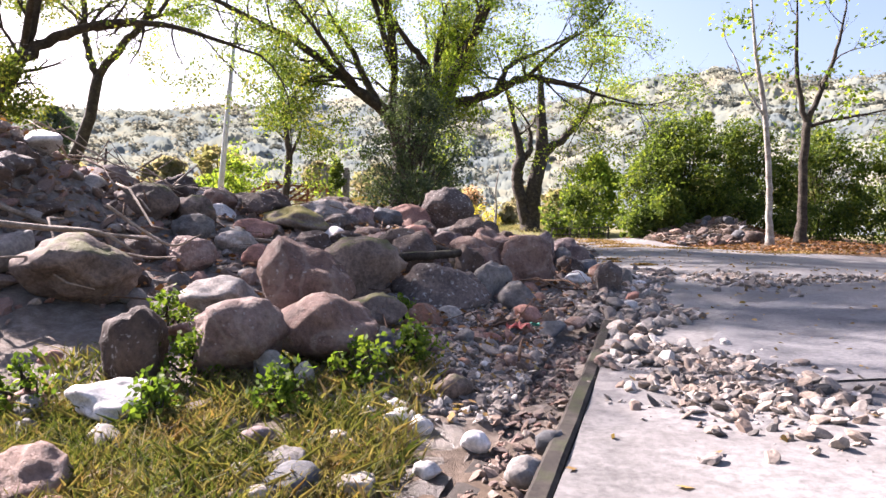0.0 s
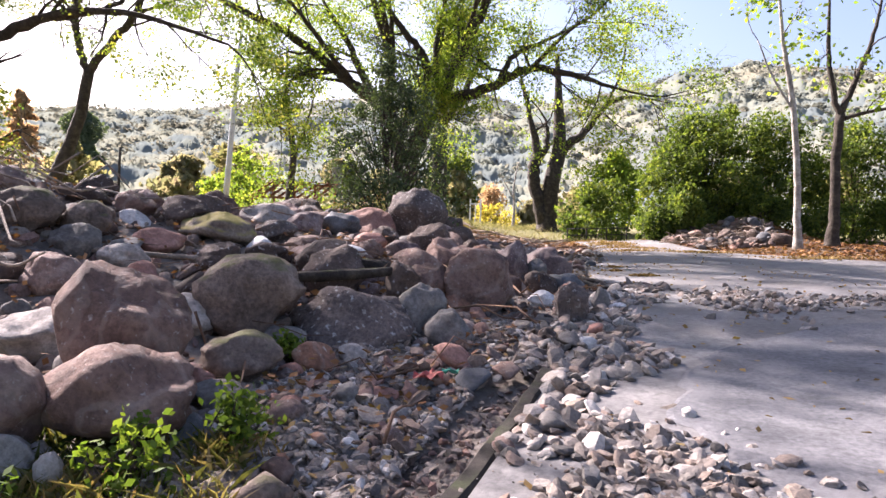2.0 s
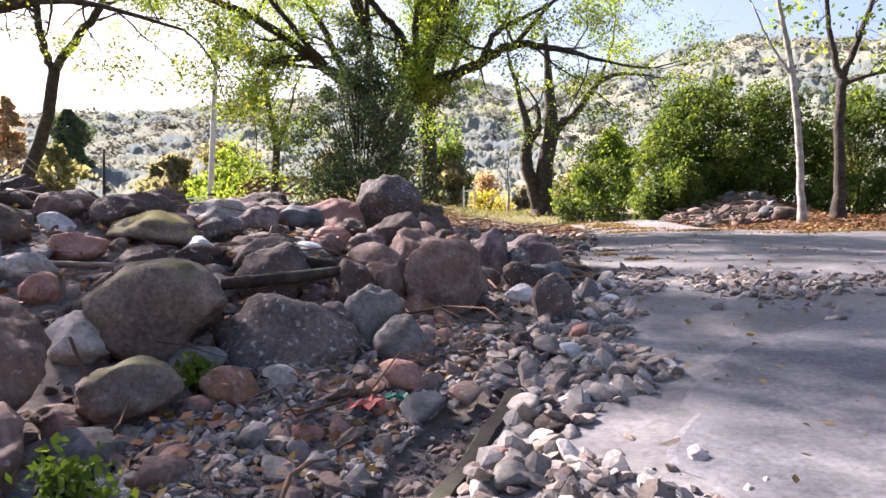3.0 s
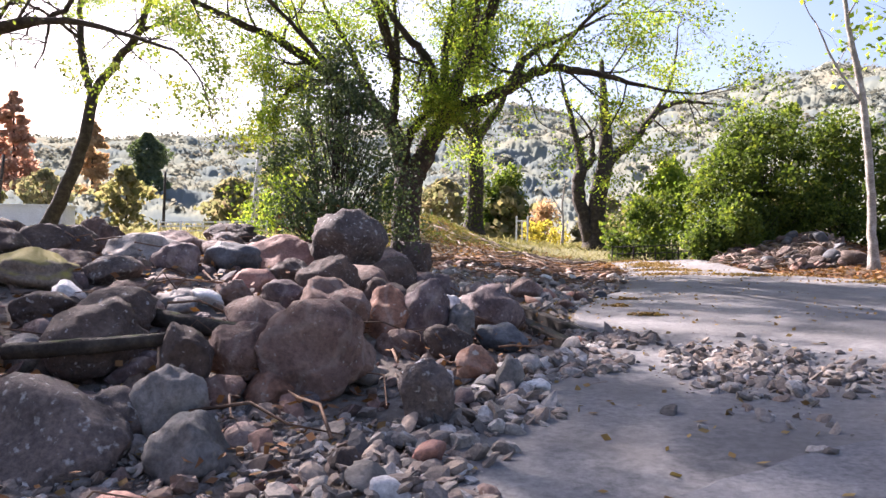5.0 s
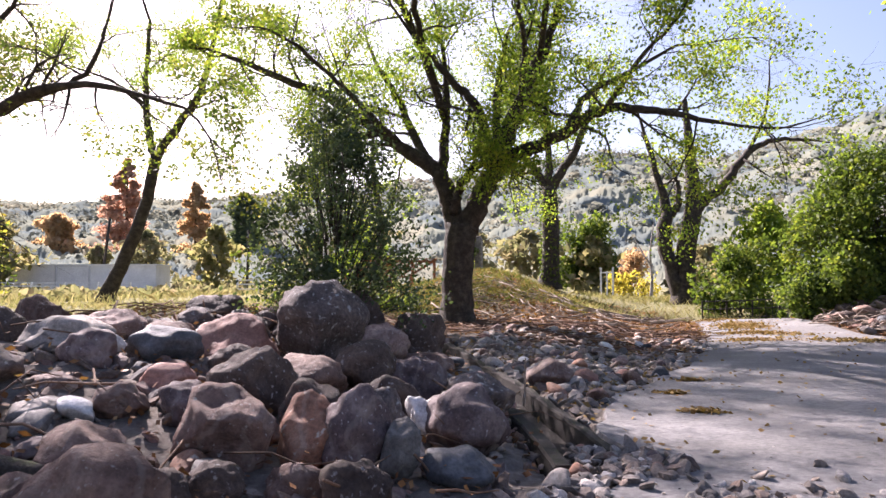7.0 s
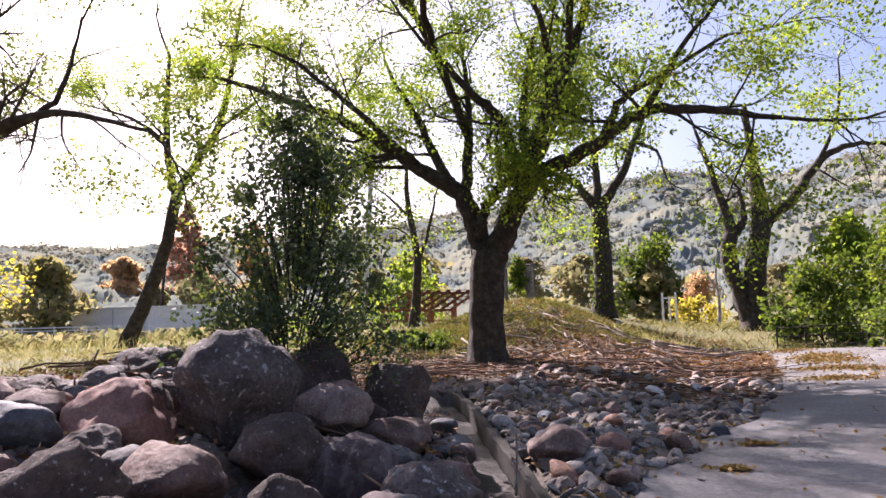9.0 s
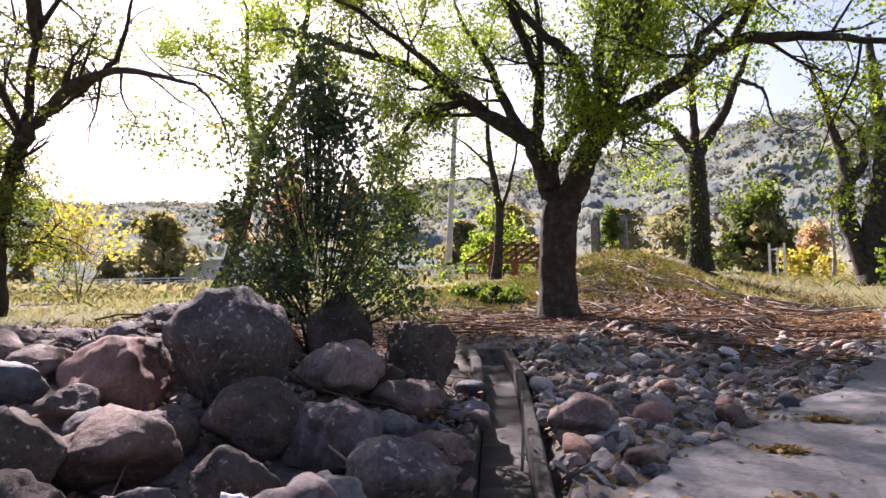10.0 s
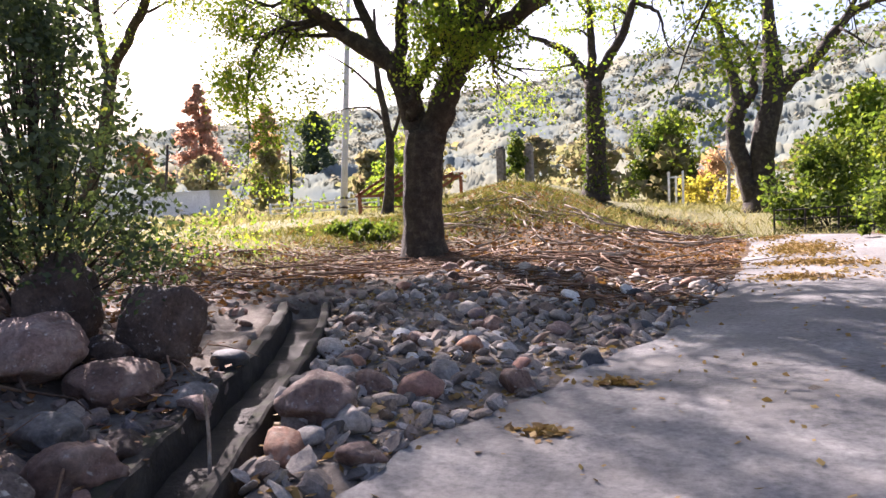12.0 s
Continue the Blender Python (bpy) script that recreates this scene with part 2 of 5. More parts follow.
HAZED_CANOPY = leafy("hill_canopy", [(0.2, 0.235, 0.22), (0.28, 0.3, 0.235), (0.35, 0.34, 0.245), (0.39, 0.355, 0.26), (0.37, 0.33, 0.29)], 0.0, 0.3, (1.1, 1.1, 1.05), 0.06, 0.0, even=0.6)
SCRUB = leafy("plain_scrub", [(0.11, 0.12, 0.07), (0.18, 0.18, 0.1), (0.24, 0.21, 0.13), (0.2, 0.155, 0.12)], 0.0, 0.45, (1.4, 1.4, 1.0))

# ---- helpers for meshes ----
def obj(name, verts, faces, material, parent=None, label="", smooth=False):
    me = bpy.data.meshes.new(name)
    me.from_pydata([tuple(v) for v in verts], [], [tuple(f) for f in faces])
    me.materials.append(material)
    if smooth:
        me.polygons.foreach_set("use_smooth", [True] * len(me.polygons))
    me.update()
    ob = new(name, me)
    if parent:
        ob.parent = parent
    if label:
        ob["label"] = label
    return ob


def part(name, bm, material, parent, label="", smooth=False):
    me = bpy.data.meshes.new(name)
    bm.to_mesh(me)
    bm.free()
    me.materials.append(material)
    if smooth:
        me.polygons.foreach_set("use_smooth", [True] * len(me.polygons))
    ob = new(name, me)
    if parent:
        ob.parent = parent
    if label:
        ob["label"] = label
    return ob


def beam(a, b, w, h, bevel=0.006):
    """A bevelled bar from a to b."""
    a, b = Vector(a), Vector(b)
    bm = bmesh.new()
    bmesh.ops.create_cube(bm, size=1)
    bmesh.ops.scale(bm, vec=(w, h, (b - a).length), verts=bm.verts)
    bmesh.ops.bevel(bm, geom=bm.edges[:], offset=min(bevel, w * 0.3, h * 0.3), segments=1, affect="EDGES")
    turn = (b - a).to_track_quat("Z", "Y").to_matrix().to_4x4()
    bmesh.ops.transform(bm, matrix=Matrix.Translation((a + b) / 2) @ turn, verts=bm.verts)
    return bm


class Tubes:
    """Collects tapered tubes into one mesh."""

    def __init__(self):
        self.v, self.f = [], []

    def add(self, pts, radii, sides=6, rough=0.0):
        pts = np.asarray(pts, float)
        tang = np.gradient(pts, axis=0)
        tang /= np.linalg.norm(tang, axis=1)[:, None] + 1e-9
        ref = np.array((0.0, 0.0, 1.0)) if abs(tang[0, 2]) < 0.8 else np.array((0.0, 1.0, 0.0))
        start = len(self.v)
        ang = np.arange(sides) * 2 * np.pi / sides
        for i, (p, t, r) in enumerate(zip(pts, tang, radii)):
            u = np.cross(t, ref)
            u /= np.linalg.norm(u) + 1e-9
            w = np.cross(t, u)
            for j, a in enumerate(ang):
                k = r * (1 + rough * math.sin(3 * a + i * 0.9 + j) * 0.6 + rough * math.sin(5 * a - i * 1.7) * 0.5)
                self.v.append(p + u * math.cos(a) * k + w * math.sin(a) * k)
        n = len(pts)
        for i in range(n - 1):
            for j in range(sides):
                a, b = start + i * sides + j, start + i * sides + (j + 1) % sides
                self.f.append((a, b, b + sides, a + sides))
        self.f.append(tuple(start + (n - 1) * sides + j for j in range(sides)))
        self.f.append(tuple(start + sides - 1 - j for j in range(sides)))

    def out(self, name, material, parent=None, label=""):
        return obj(name, self.v, self.f, material, parent, label, True)


def curve(pts, per=5):
    """Catmull-Rom points through rows of (x, y, z, radius)."""
    p = np.asarray(pts, float)
    q = np.vstack((2 * p[0] - p[1], p, 2 * p[-1] - p[-2]))
    out = []
    for i in range(1, len(q) - 2):
        for s in np.arange(per) / per:
            a, b, c, d = q[i - 1], q[i], q[i + 1], q[i + 2]
            out.append(0.5 * (2 * b + (c - a) * s + (2 * a - 5 * b + 4 * c - d) * s * s + (3 * b - a - 3 * c + d) * s ** 3))
    out.append(p[-1])
    return np.array(out)


def leaf_mesh(name, centres, size, rng, material, parent=None, label="", flat=0.0, long=1.6, face=None):
    """One small folded blade for each centre, turned at random; flat: 1 lies level."""
    c = np.asarray(centres, float)
    n = len(c)
    d1 = rng.normal(size=(n, 3))
    d1[:, 2] *= 1 - flat
    d1 /= np.linalg.norm(d1, axis=1)[:, None] + 1e-9
    if face is not None:
        d1 -= face * (d1 * face).sum(1)[:, None]
        d1 /= np.linalg.norm(d1, axis=1)[:, None] + 1e-9
    d2 = rng.normal(size=(n, 3)) if face is None else np.cross(face, d1)
    d2[:, 2] *= 1 - flat
    d2 -= d1 * (d1 * d2).sum(1)[:, None]
    d2 /= np.linalg.norm(d2, axis=1)[:, None] + 1e-9
    s = (size * rng.uniform(0.6, 1.35, n))[:, None]
    v = np.stack((c - d1 * s * long / 2, c + d2 * s / 2, c + d1 * s * long / 2, c - d2 * s / 2), 1).reshape(-1, 3)
    me = bpy.data.meshes.new(name)
    me.vertices.add(4 * n)
    me.vertices.foreach_set("co", v.ravel())
    me.loops.add(4 * n)
    me.loops.foreach_set("vertex_index", np.arange(4 * n, dtype=np.int32))
    me.polygons.add(n)
    me.polygons.foreach_set("loop_start", np.arange(0, 4 * n, 4, dtype=np.int32))
    me.update(calc_edges=True)
    me.materials.append(material)
    ob = new(name, me)
    if parent:
        ob.parent = parent
    if label:
        ob["label"] = label
    return ob


def smooth01(a, b, v):
    u = np.clip((v - a) / (b - a), 0, 1)
    return u * u * (3 - 2 * u)


# ---- ground ----
HUMPS = [
    (-2.8, 14.4, 4, 1.49), (-4.0, 48.0, 12, 0.74), (-9.0, 59.0, 2.2, 1.96), (13.0, 32.2, 2.0, 1.15), (6.8, 42.0, 4, -0.73), (30.0, 50.0, 12, 0.81),
    (-3.8, 42.0, 2.2, 1.07), (-0.7, 22.2, 2.2, 0.43), (-4.0, 48.0, 2.2, 1.02), (-2.0, 38.0, 2.2, 0.66), (-5.0, 4.0, 2.2, -0.52), (-1.0, 33.0, 2.2, 0.51),
    (-8.0, 18.0, 2.2, -0.52), (16.0, 27.0, 2.2, 0.41), (-20.0, -10.0, 2.2, -0.42), (-3.6, 15.6, 1.3, -0.74), (2.8, 13.7, 2.2, -0.22),
    (-5.7, 9.3, 1.15, 1.25), (0.7, 8.3, 0.9, -0.12), (1.5, 27.0, 2.2, 0.36), (20.0, 36.0, 2.2, 0.41), (-2.0, 16.8, 1.3, 0.42), (-20.0, 8.0, 7, 0.27), (1.3, 60.0, 2.2, -0.32), (15.0, 60.0, 7, 0.29),
]
RIDGE_AZ = [-180, -90, -60, -51, -47, -38, -31, -17, -8.4, -2.6, 3.3, 13.6, 21.7, 29, 60, 100, 180]
RIDGE_H = [24, 24, 26, 27, 27, 30, 34, 41, 47, 55, 47, 55, 62, 58, 52, 38, 24]
GUTTER = [(0.2, 2.2), (0.54, 3.2), (1.08, 4.9), (1.7, 6.9), (2.08, 8.1), (3.05, 10.7), (4.12, 13.5), (3.75, 14.5), (3.25, 15.5), (2.7, 16.6), (2.1, 17.8), (1.45, 19.1), (0.8, 20.3), (0.1, 21.4)]


def gutter_distance(x, y, rows):
    best = np.full(np.shape(x), 9.0)
    for (ax, ay), (bx, by) in zip(rows[:-1], rows[1:]):
        ux, uy = bx - ax, by - ay
        s = np.clip(((x - ax) * ux + (y - ay) * uy) / (ux * ux + uy * uy), 0, 1)
        best = np.minimum(best, np.hypot(x - ax - s * ux, y - ay - s * uy))
    return best


def ground(x, y, trench=False):
    x, y = np.asarray(x, float), np.asarray(y, float)
    u = smooth01(0, 1, (-1.5 - x) / 7)
    v = np.clip((y - 20) / 15, 0, 1) * np.clip((4 - x) / 6, 0, 1)
    z = np.clip(0.1 * (x - 3.8), -0.38, 0.33) + 1.3 * u * (1 - 0.9 * v) + 0.9 * v
    for a, b, s, h in HUMPS:
        z = z + h * np.exp(-((x - a) ** 2 + (y - b) ** 2) / (2 * s * s))
    z = z - 0.09 * smooth01(0.6, 1.8, x) - 0.11 * smooth01(13, 18, y) * smooth01(3.2, 4.6, x)
    z = z - 0.11 * np.exp(-((x - 0.32 * (y - 1.5) + 0.5) / 0.5) ** 2) * smooth01(8.4, 6.6, y) * smooth01(0, 2, y)
    r = np.hypot(x, y)
    z = z + 2.0 * smooth01(60, 150, r)
    rise = smooth01(105, 300, r)
    wave = 0.09 * np.sin(x * 0.045 + 1.3) * np.cos(y * 0.038) + 0.06 * np.sin(x * 0.11 + y * 0.07) + 0.04 * np.cos(x * 0.21 - y * 0.16)
    z = z + np.interp(np.degrees(np.arctan2(x, y)), RIDGE_AZ, RIDGE_H) * rise * (0.93 + wave * 0.35)
    if trench:
        z = z - 0.07 * (1 - smooth01(0.2, 0.36, gutter_distance(x, y, GUTTER[:5])))
        z = z - 0.42 * (1 - smooth01(0.33, 0.48, gutter_distance(x, y, GUTTER[6:])))
    return z


def height(x, y):
    return float(ground(x, y))


def axis(lo, hi, a, b, step, far):
    """Coordinates that are close together between a and b and spread out towards lo and hi."""
    mid = list(np.arange(a, b, step))
    up, s = [b], step
    while up[-1] < hi:
        s = min(s * 1.12, far)
        up.append(up[-1] + s)
    down, s = [a], step
    while down[-1] > lo:
        s = min(s * 1.12, far)
        down.append(down[-1] - s)
    return np.array(down[:0:-1] + mid + up)


gx, gy = axis(-650, 650, -8, 10, 0.14, 14), axis(-300, 700, 1, 31, 0.14, 14)
GX, GY = np.meshgrid(gx, gy)
GZ = ground(GX, GY, True)
rng = np.random.default_rng(3)
near = (np.hypot(GX, GY - 15) < 70)
GZ = GZ + near * 0.02 * rng.normal(size=GX.shape)
nx, ny = len(gx), len(gy)
idx = np.arange(nx * ny).reshape(ny, nx)
quads = np.stack((idx[:-1, :-1], idx[:-1, 1:], idx[1:, 1:], idx[1:, :-1]), -1).reshape(-1, 4)


def ground_material():
    m, n, l = nodes_of("earth_and_grass")
    geo = n.new("ShaderNodeNewGeometry")
    where = geo.outputs["Position"]
    att = n.new("ShaderNodeAttribute")
    att.attribute_name = "cover"
    sep = n.new("ShaderNodeSeparateColor")
    l.new(att.outputs["Color"], sep.inputs[0])
    big, fine = noise_tex(n, l, where, 0.35, 6), noise_tex(n, l, where, 9, 10, 0.75)
    soil = ramp(n, [(0.3, (0.05, 0.033, 0.02)), (0.55, (0.1, 0.067, 0.042)), (0.72, (0.18, 0.128, 0.086))])
    grass = ramp(n, [(0.28, (0.075, 0.085, 0.032)), (0.5, (0.155, 0.145, 0.065)), (0.7, (0.26, 0.225, 0.13))])
    stone = ramp(n, [(0.3, (0.1, 0.082, 0.068)), (0.5, (0.17, 0.145, 0.12)), (0.72, (0.28, 0.25, 0.22))])
    # hill floor matched to the haze-greyed woods above it
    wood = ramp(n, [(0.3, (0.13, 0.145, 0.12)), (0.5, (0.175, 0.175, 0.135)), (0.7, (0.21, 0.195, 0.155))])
    l.new(fine.outputs[0], soil.inputs[0])
    l.new(fine.outputs[0], stone.inputs[0])
    l.new(big.outputs[0], wood.inputs[0])
    both = n.new("ShaderNodeMath")
    both.operation = "MULTIPLY_ADD"
    l.new(fine.outputs[0], both.inputs[0])
    both.inputs[1].default_value = 0.5
    half = n.new("ShaderNodeMath")
    half.operation = "MULTIPLY"
    l.new(big.outputs[0], half.inputs[0])
    half.inputs[1].default_value = 0.5
    l.new(half.outputs[0], both.inputs[2])
    l.new(both.outputs[0], grass.inputs[0])
    c = mixer(n, l, "MIX", sep.outputs[0], soil.outputs[0], grass.outputs[0])
    c = mixer(n, l, "MIX", sep.outputs[1], c, stone.outputs[0])
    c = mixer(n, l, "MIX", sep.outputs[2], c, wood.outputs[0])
    bs = n["Principled BSDF"]
    bs.inputs["Roughness"].default_value, bs.inputs["Specular IOR Level"].default_value = 0.95, 0.15
    l.new(c, bs.inputs["Base Color"])
    b = n.new("ShaderNodeBump")
    b.inputs["Strength"].default_value, b.inputs["Distance"].default_value = 0.7, 0.08
    l.new(fine.outputs[0], b.inputs["Height"])
    l.new(b.outputs[0], bs.inputs["Normal"])
    return m


earth = obj("ground", np.stack((GX, GY, GZ), -1).reshape(-1, 3), quads, ground_material(), smooth=True)
tagged(earth, "uneven earth, gravel and grass rising to wooded hills", "ground", kind="structure")
fx, fy = GX.ravel(), GY.ravel()
dist = np.hypot(fx, fy)
grassy = np.maximum(smooth01(22, 34, dist) * smooth01(2, -6, fx), np.exp(-((fx + 3.4) / 3.4) ** 2 - ((fy - 40) / 7.5) ** 2))
grassy = np.maximum(grassy, np.maximum(smooth01(50, 60, dist), smooth01(37, 40, fy)))
grassy = np.maximum(grassy, smooth01(-3, -6.5, fx) * smooth01(17.5, 20, fy))
grassy = np.maximum(grassy, smooth01(5.5, 4.0, fy) * smooth01(0.6, -0.2, fx))
stony = smooth01(3.5, 6.5, fy) * smooth01(27, 22, fy) * smooth01(-9, -5, fx) * smooth01(9, 6, fx)
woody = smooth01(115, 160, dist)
cover = earth.data.color_attributes.new("cover", "FLOAT_COLOR", "POINT")
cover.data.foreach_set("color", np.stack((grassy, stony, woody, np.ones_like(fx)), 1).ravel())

# ---- road ----
LEFT_Y = [-20, 1, 3.2, 4.9, 6.9, 8.3, 13.9, 15.2, 16.5, 17.5, 18.8, 20.2, 22, 24.2, 26.5, 33, 36, 39]
LEFT_X = [-7, 0.15, 0.82, 1.36, 1.98, 2.4, 4.4, 3.85, 3.95, 4.05, 4.35, 4.7, 5.25, 5.65, 5.95, 6.2, 5.8, 5.6]
RIGHT_Y = [-20, 20.5, 22, 24, 26, 28, 33, 36, 39]
RIGHT_X = [24, 24, 17, 13.5, 11.2, 10.0, 9.0, 8.2, 7.4]


def road_left(y):
    return np.interp(y, LEFT_Y, LEFT_X)


def road_right(y):
    return np.interp(y, RIGHT_Y, RIGHT_X)


ry = np.concatenate((np.arange(-20, 1, 0.5), np.arange(1, 32, 0.16), np.arange(32, 39, 0.4)))
rows_v, rows_f = [], []
COLS = 44
for i, y in enumerate(ry):
    w = float(smooth01(8, 12, y))
    a, b = road_left(y) + w * (0.05 * math.sin(y * 2.1) + 0.04 * math.sin(y * 5.3 + 1)), road_right(y)
    s = np.linspace(0, 1, COLS) ** 1.6
    for k in range(COLS):
        x = a + (b - a) * s[k]
        rows_v.append((x, y, height(x, y) + 0.045 - (0.14 if k in (0, COLS - 1) else 0)))
    if i:
        for k in range(COLS - 1):
            p = (i - 1) * COLS + k
            rows_f.append((p, p + 1, p + COLS + 1, p + COLS))
road = obj("road", rows_v, rows_f, CONCRETE, smooth=False)
tagged(road, "pale grey worn concrete mountain road, dusty and stained", "road", kind="structure")

# thin darker sheet for shade on the road; its edge follows a slab seam
pv, pf, PC = [], [], 40
for i, y in enumerate(np.arange(5.7, 10.15, 0.15)):
    a = float(np.interp(y, [5.7, 7.1, 8.4, 9.2, 9.8, 10.15], [3.15, 3.0, 3.6, 4.45, 5.4, 6.6])) + 0.05 * math.sin(y * 7) + 0.03 * math.sin(y * 17)
    for k in range(PC):
        x = a + (14 - a) * (k / (PC - 1)) ** 1.5
        pv.append((x, y, height(x, y) + 0.06 - (0.012 if k == 0 else 0)))
    if i:
        for k in range(PC - 1):
            p = (i - 1) * PC + k
            pf.append((p, p + 1, p + PC + 1, p + PC))
tagged(obj("road_shade_sheet", pv, pf, ROAD_SHADE), "darker grey sheet for shade on the road, edged along a slab seam", "road", kind="structure")
MEADOW = leafy("meadow_blades", [(0.1, 0.115, 0.045), (0.17, 0.17, 0.075), (0.25, 0.22, 0.115), (0.29, 0.24, 0.15)], 0.0, 0.5, (1.4, 1.4, 1.0))

# ---- gutter ----
def gutter(rows, name, label, left=0.02, right=0.11, bottom=-0.34):
    """A U-shaped concrete channel along rows of (x, y): floor slab and two walls."""
    thing = new(name)
    thing.location = (rows[0][0], rows[0][1], height(*rows[0]))
    line = curve([(x, y, height(x, y), 0) for x, y in rows], 6)[:, :3]
    t = np.gradient(line, axis=0)[:, :2]
    t /= np.linalg.norm(t, axis=1)[:, None]
    side = np.stack((t[:, 1], -t[:, 0]), 1)
    for nm, o0, o1, z0, z1 in (("left_wall", -0.43, -0.27, -0.5, left), ("right_wall", 0.19, 0.31, -0.5, right), ("floor_slab", -0.27, 0.19, -0.5, bottom)):
        v, f = [], []
        for i, (p, s) in enumerate(zip(line, side)):
            j = 0.012 * math.sin(i * 1.9) + 0.008 * math.sin(i * 4.3)
            e = 0.02
            prof = [(o0, z0), (o0, z1 - e + j), (o0 + e, z1 + j), (o1 - e, z1 + j), (o1, z1 - e + j), (o1, z0)]
            for o, z in prof:
                v.append((p[0] + s[0] * o - thing.location[0], p[1] + s[1] * o - thing.location[1], p[2] + z - thing.location[2]))
            if i:
                for k in range(6):
                    a, b = (i - 1) * 6 + k, (i - 1) * 6 + (k + 1) % 6
                    f.append((a, b, b + 6, a + 6))
        f.append(tuple(range(6)))
        f.append(tuple(len(v) - 1 - k for k in range(6)))
        obj(nm, v, f, SHADED_CONCRETE if nm != "floor_slab" else SHADED_SILT, thing)
    return tagged(thing, label, "gutter")


gutter(GUTTER[:5], "drainage_gutter", "weathered concrete roadside gutter half buried under stones", -0.3, 0.1, -0.1)
gutter(GUTTER[6:], "drainage_gutter", "mossy curved concrete gutter beside the boulder pile", 0.09, 0.04, -0.2)

# wet mud beside the near gutter
mv, mf, MC = [], [], 14
for i, y in enumerate(np.arange(2.4, 6.5, 0.1)):
    c = float(np.interp(y, [q[1] for q in GUTTER], [q[0] for q in GUTTER]))
    a, b = c - 0.95 + 0.12 * math.sin(y * 3.1) + 0.35 * float(smooth01(5.4, 6.5, y)), c - 0.3
    for k in range(MC):
        x = a + (b - a) * k / (MC - 1)
        edge = min(1.0, min(k, MC - 1 - k) / 3)
        mv.append((x, y, height(x, y) - 0.03 + 0.035 * edge + 0.008 * math.sin(x * 11 + y * 7)))
    if i:
        for k in range(MC - 1):
            p = (i - 1) * MC + k
            mf.append((p, p + 1, p + MC + 1, p + MC))
tagged(obj("mud", mv, mf, MUD, smooth=True), "dark wet silt beside the roadside gutter", "mud", kind="structure")

# ---- boulders ----


def rock_mesh(name, seed, subdiv=4, facets=7, rough=0.16, round_off=0.0):
    """A unit boulder: a ball cut by flat faces, then roughened."""
    r = random.Random(seed)
    bm = bmesh.new()
    bmesh.ops.create_icosphere(bm, subdivisions=subdiv, radius=0.5)
    cuts = []
    for _ in range(facets):
        d = Vector((r.gauss(0, 1), r.gauss(0, 1), r.gauss(0, 1))).normalized()
        cuts.append((d, r.uniform(0.24, 0.42) + round_off))
    off = Vector((r.uniform(0, 50), r.uniform(0, 50), r.uniform(0, 50)))
    for v in bm.verts:
        p = v.co.copy()
        for d, k in cuts:
            over = p.dot(d) - k
            if over > 0:
                p -= d * over * 0.93
        n = p.normalized()
        p += n * rough * 0.28 * noise.fractal(n * 1.6 + off, 1.0, 2.0, 4) + n * rough * 0.05 * noise.fractal(n * 9 + off, 0.8, 2.0, 3)
        v.co = p
    lo = Vector([min(v.co[i] for v in bm.verts) for i in range(3)])
    hi = Vector([max(v.co[i] for v in bm.verts) for i in range(3)])
    for v in bm.verts:
        v.co = Vector(((v.co[i] - (lo[i] + hi[i]) / 2) / (hi[i] - lo[i])) for i in range(3))
    me = bpy.data.meshes.new(name)
    bm.to_mesh(me)
    bm.free()
    me.polygons.foreach_set("use_smooth", [subdiv > 2] * len(me.polygons))
    return me


WORDS = {
    "brown": "large reddish-brown boulder with pale veins", "pink": "rounded pinkish boulder with pale speckles", "red": "rounded red-brown boulder",
    "orange": "rust-stained orange-brown boulder", "dark": "dark brown weathered boulder", "slate": "dark blue-grey slate boulder",
    "purple": "purplish boulder with pale veins", "grey": "angular grey boulder", "pale": "pale tan elongated boulder", "white": "whitish angular rock",
    "lichen": "dark boulder blotched with pale lichen", "moss": "weathered boulder with patchy green moss", "mossy": "long boulder covered in yellow-green moss",
}
boulders = []


def boulder(kind, x, y, z, w, h, where="in the debris pile"):
    k = len(boulders)
    r = random.Random(900 + k)
    top, g = z + h / 2, height(x, y)
    low = min(z - h / 2, g - 0.05)
    tall = top - low
    if tall > 1.5 * h:
        tall = 1.5 * h
        top = low + tall
    me = rock_mesh("boulder", 40 + k, 4 if w > 0.3 else 3, r.randint(7, 12) if kind not in ("pink", "red") else 5, 0.3, 0.05)
    me.materials.append(ROCK[kind])
    ob = new("boulder", me)
    ob.matrix_basis = pose(x, y, top - tall / 2, r.uniform(-9, 9), r.uniform(-9, 9), r.uniform(-35, 35)) @ Matrix.Diagonal((w * 1.06, w * r.uniform(0.8, 1.05), tall * 1.06, 1))
    boulders.append((x, y, w))
    return tagged(ob, f"{WORDS[kind]} {where}", "boulder", "boulders of the debris pile")


boulder("brown", -0.68, 7.25, 0.4, 0.86, 0.72)
boulder("pink", -0.98, 6.2, 0.17, 0.74, 0.43)
boulder("brown", -0.37, 6.6, 0.12, 0.84, 0.49)
boulder("moss", -0.32, 8.94, 0.38, 0.95, 0.78)
boulder("lichen", 0.52, 9.23, 0.05, 1.2, 0.82)
boulder("grey", 1.17, 9.5, 0.14, 0.49, 0.71)
boulder("grey", 1.49, 9.2, 0.05, 0.5, 0.47)
boulder("moss", -0.1, 7.91, 0.08, 0.61, 0.29)
boulder("red", -0.23, 7.4, 0.02, 0.22, 0.18)
boulder("brown", 0.99, 11.24, 0.54, 0.65, 0.46)
boulder("dark", -0.12, 10.79, 0.7, 0.69, 0.36)
boulder("pale", -1.67, 7.86, 0.34, 0.73, 0.29)
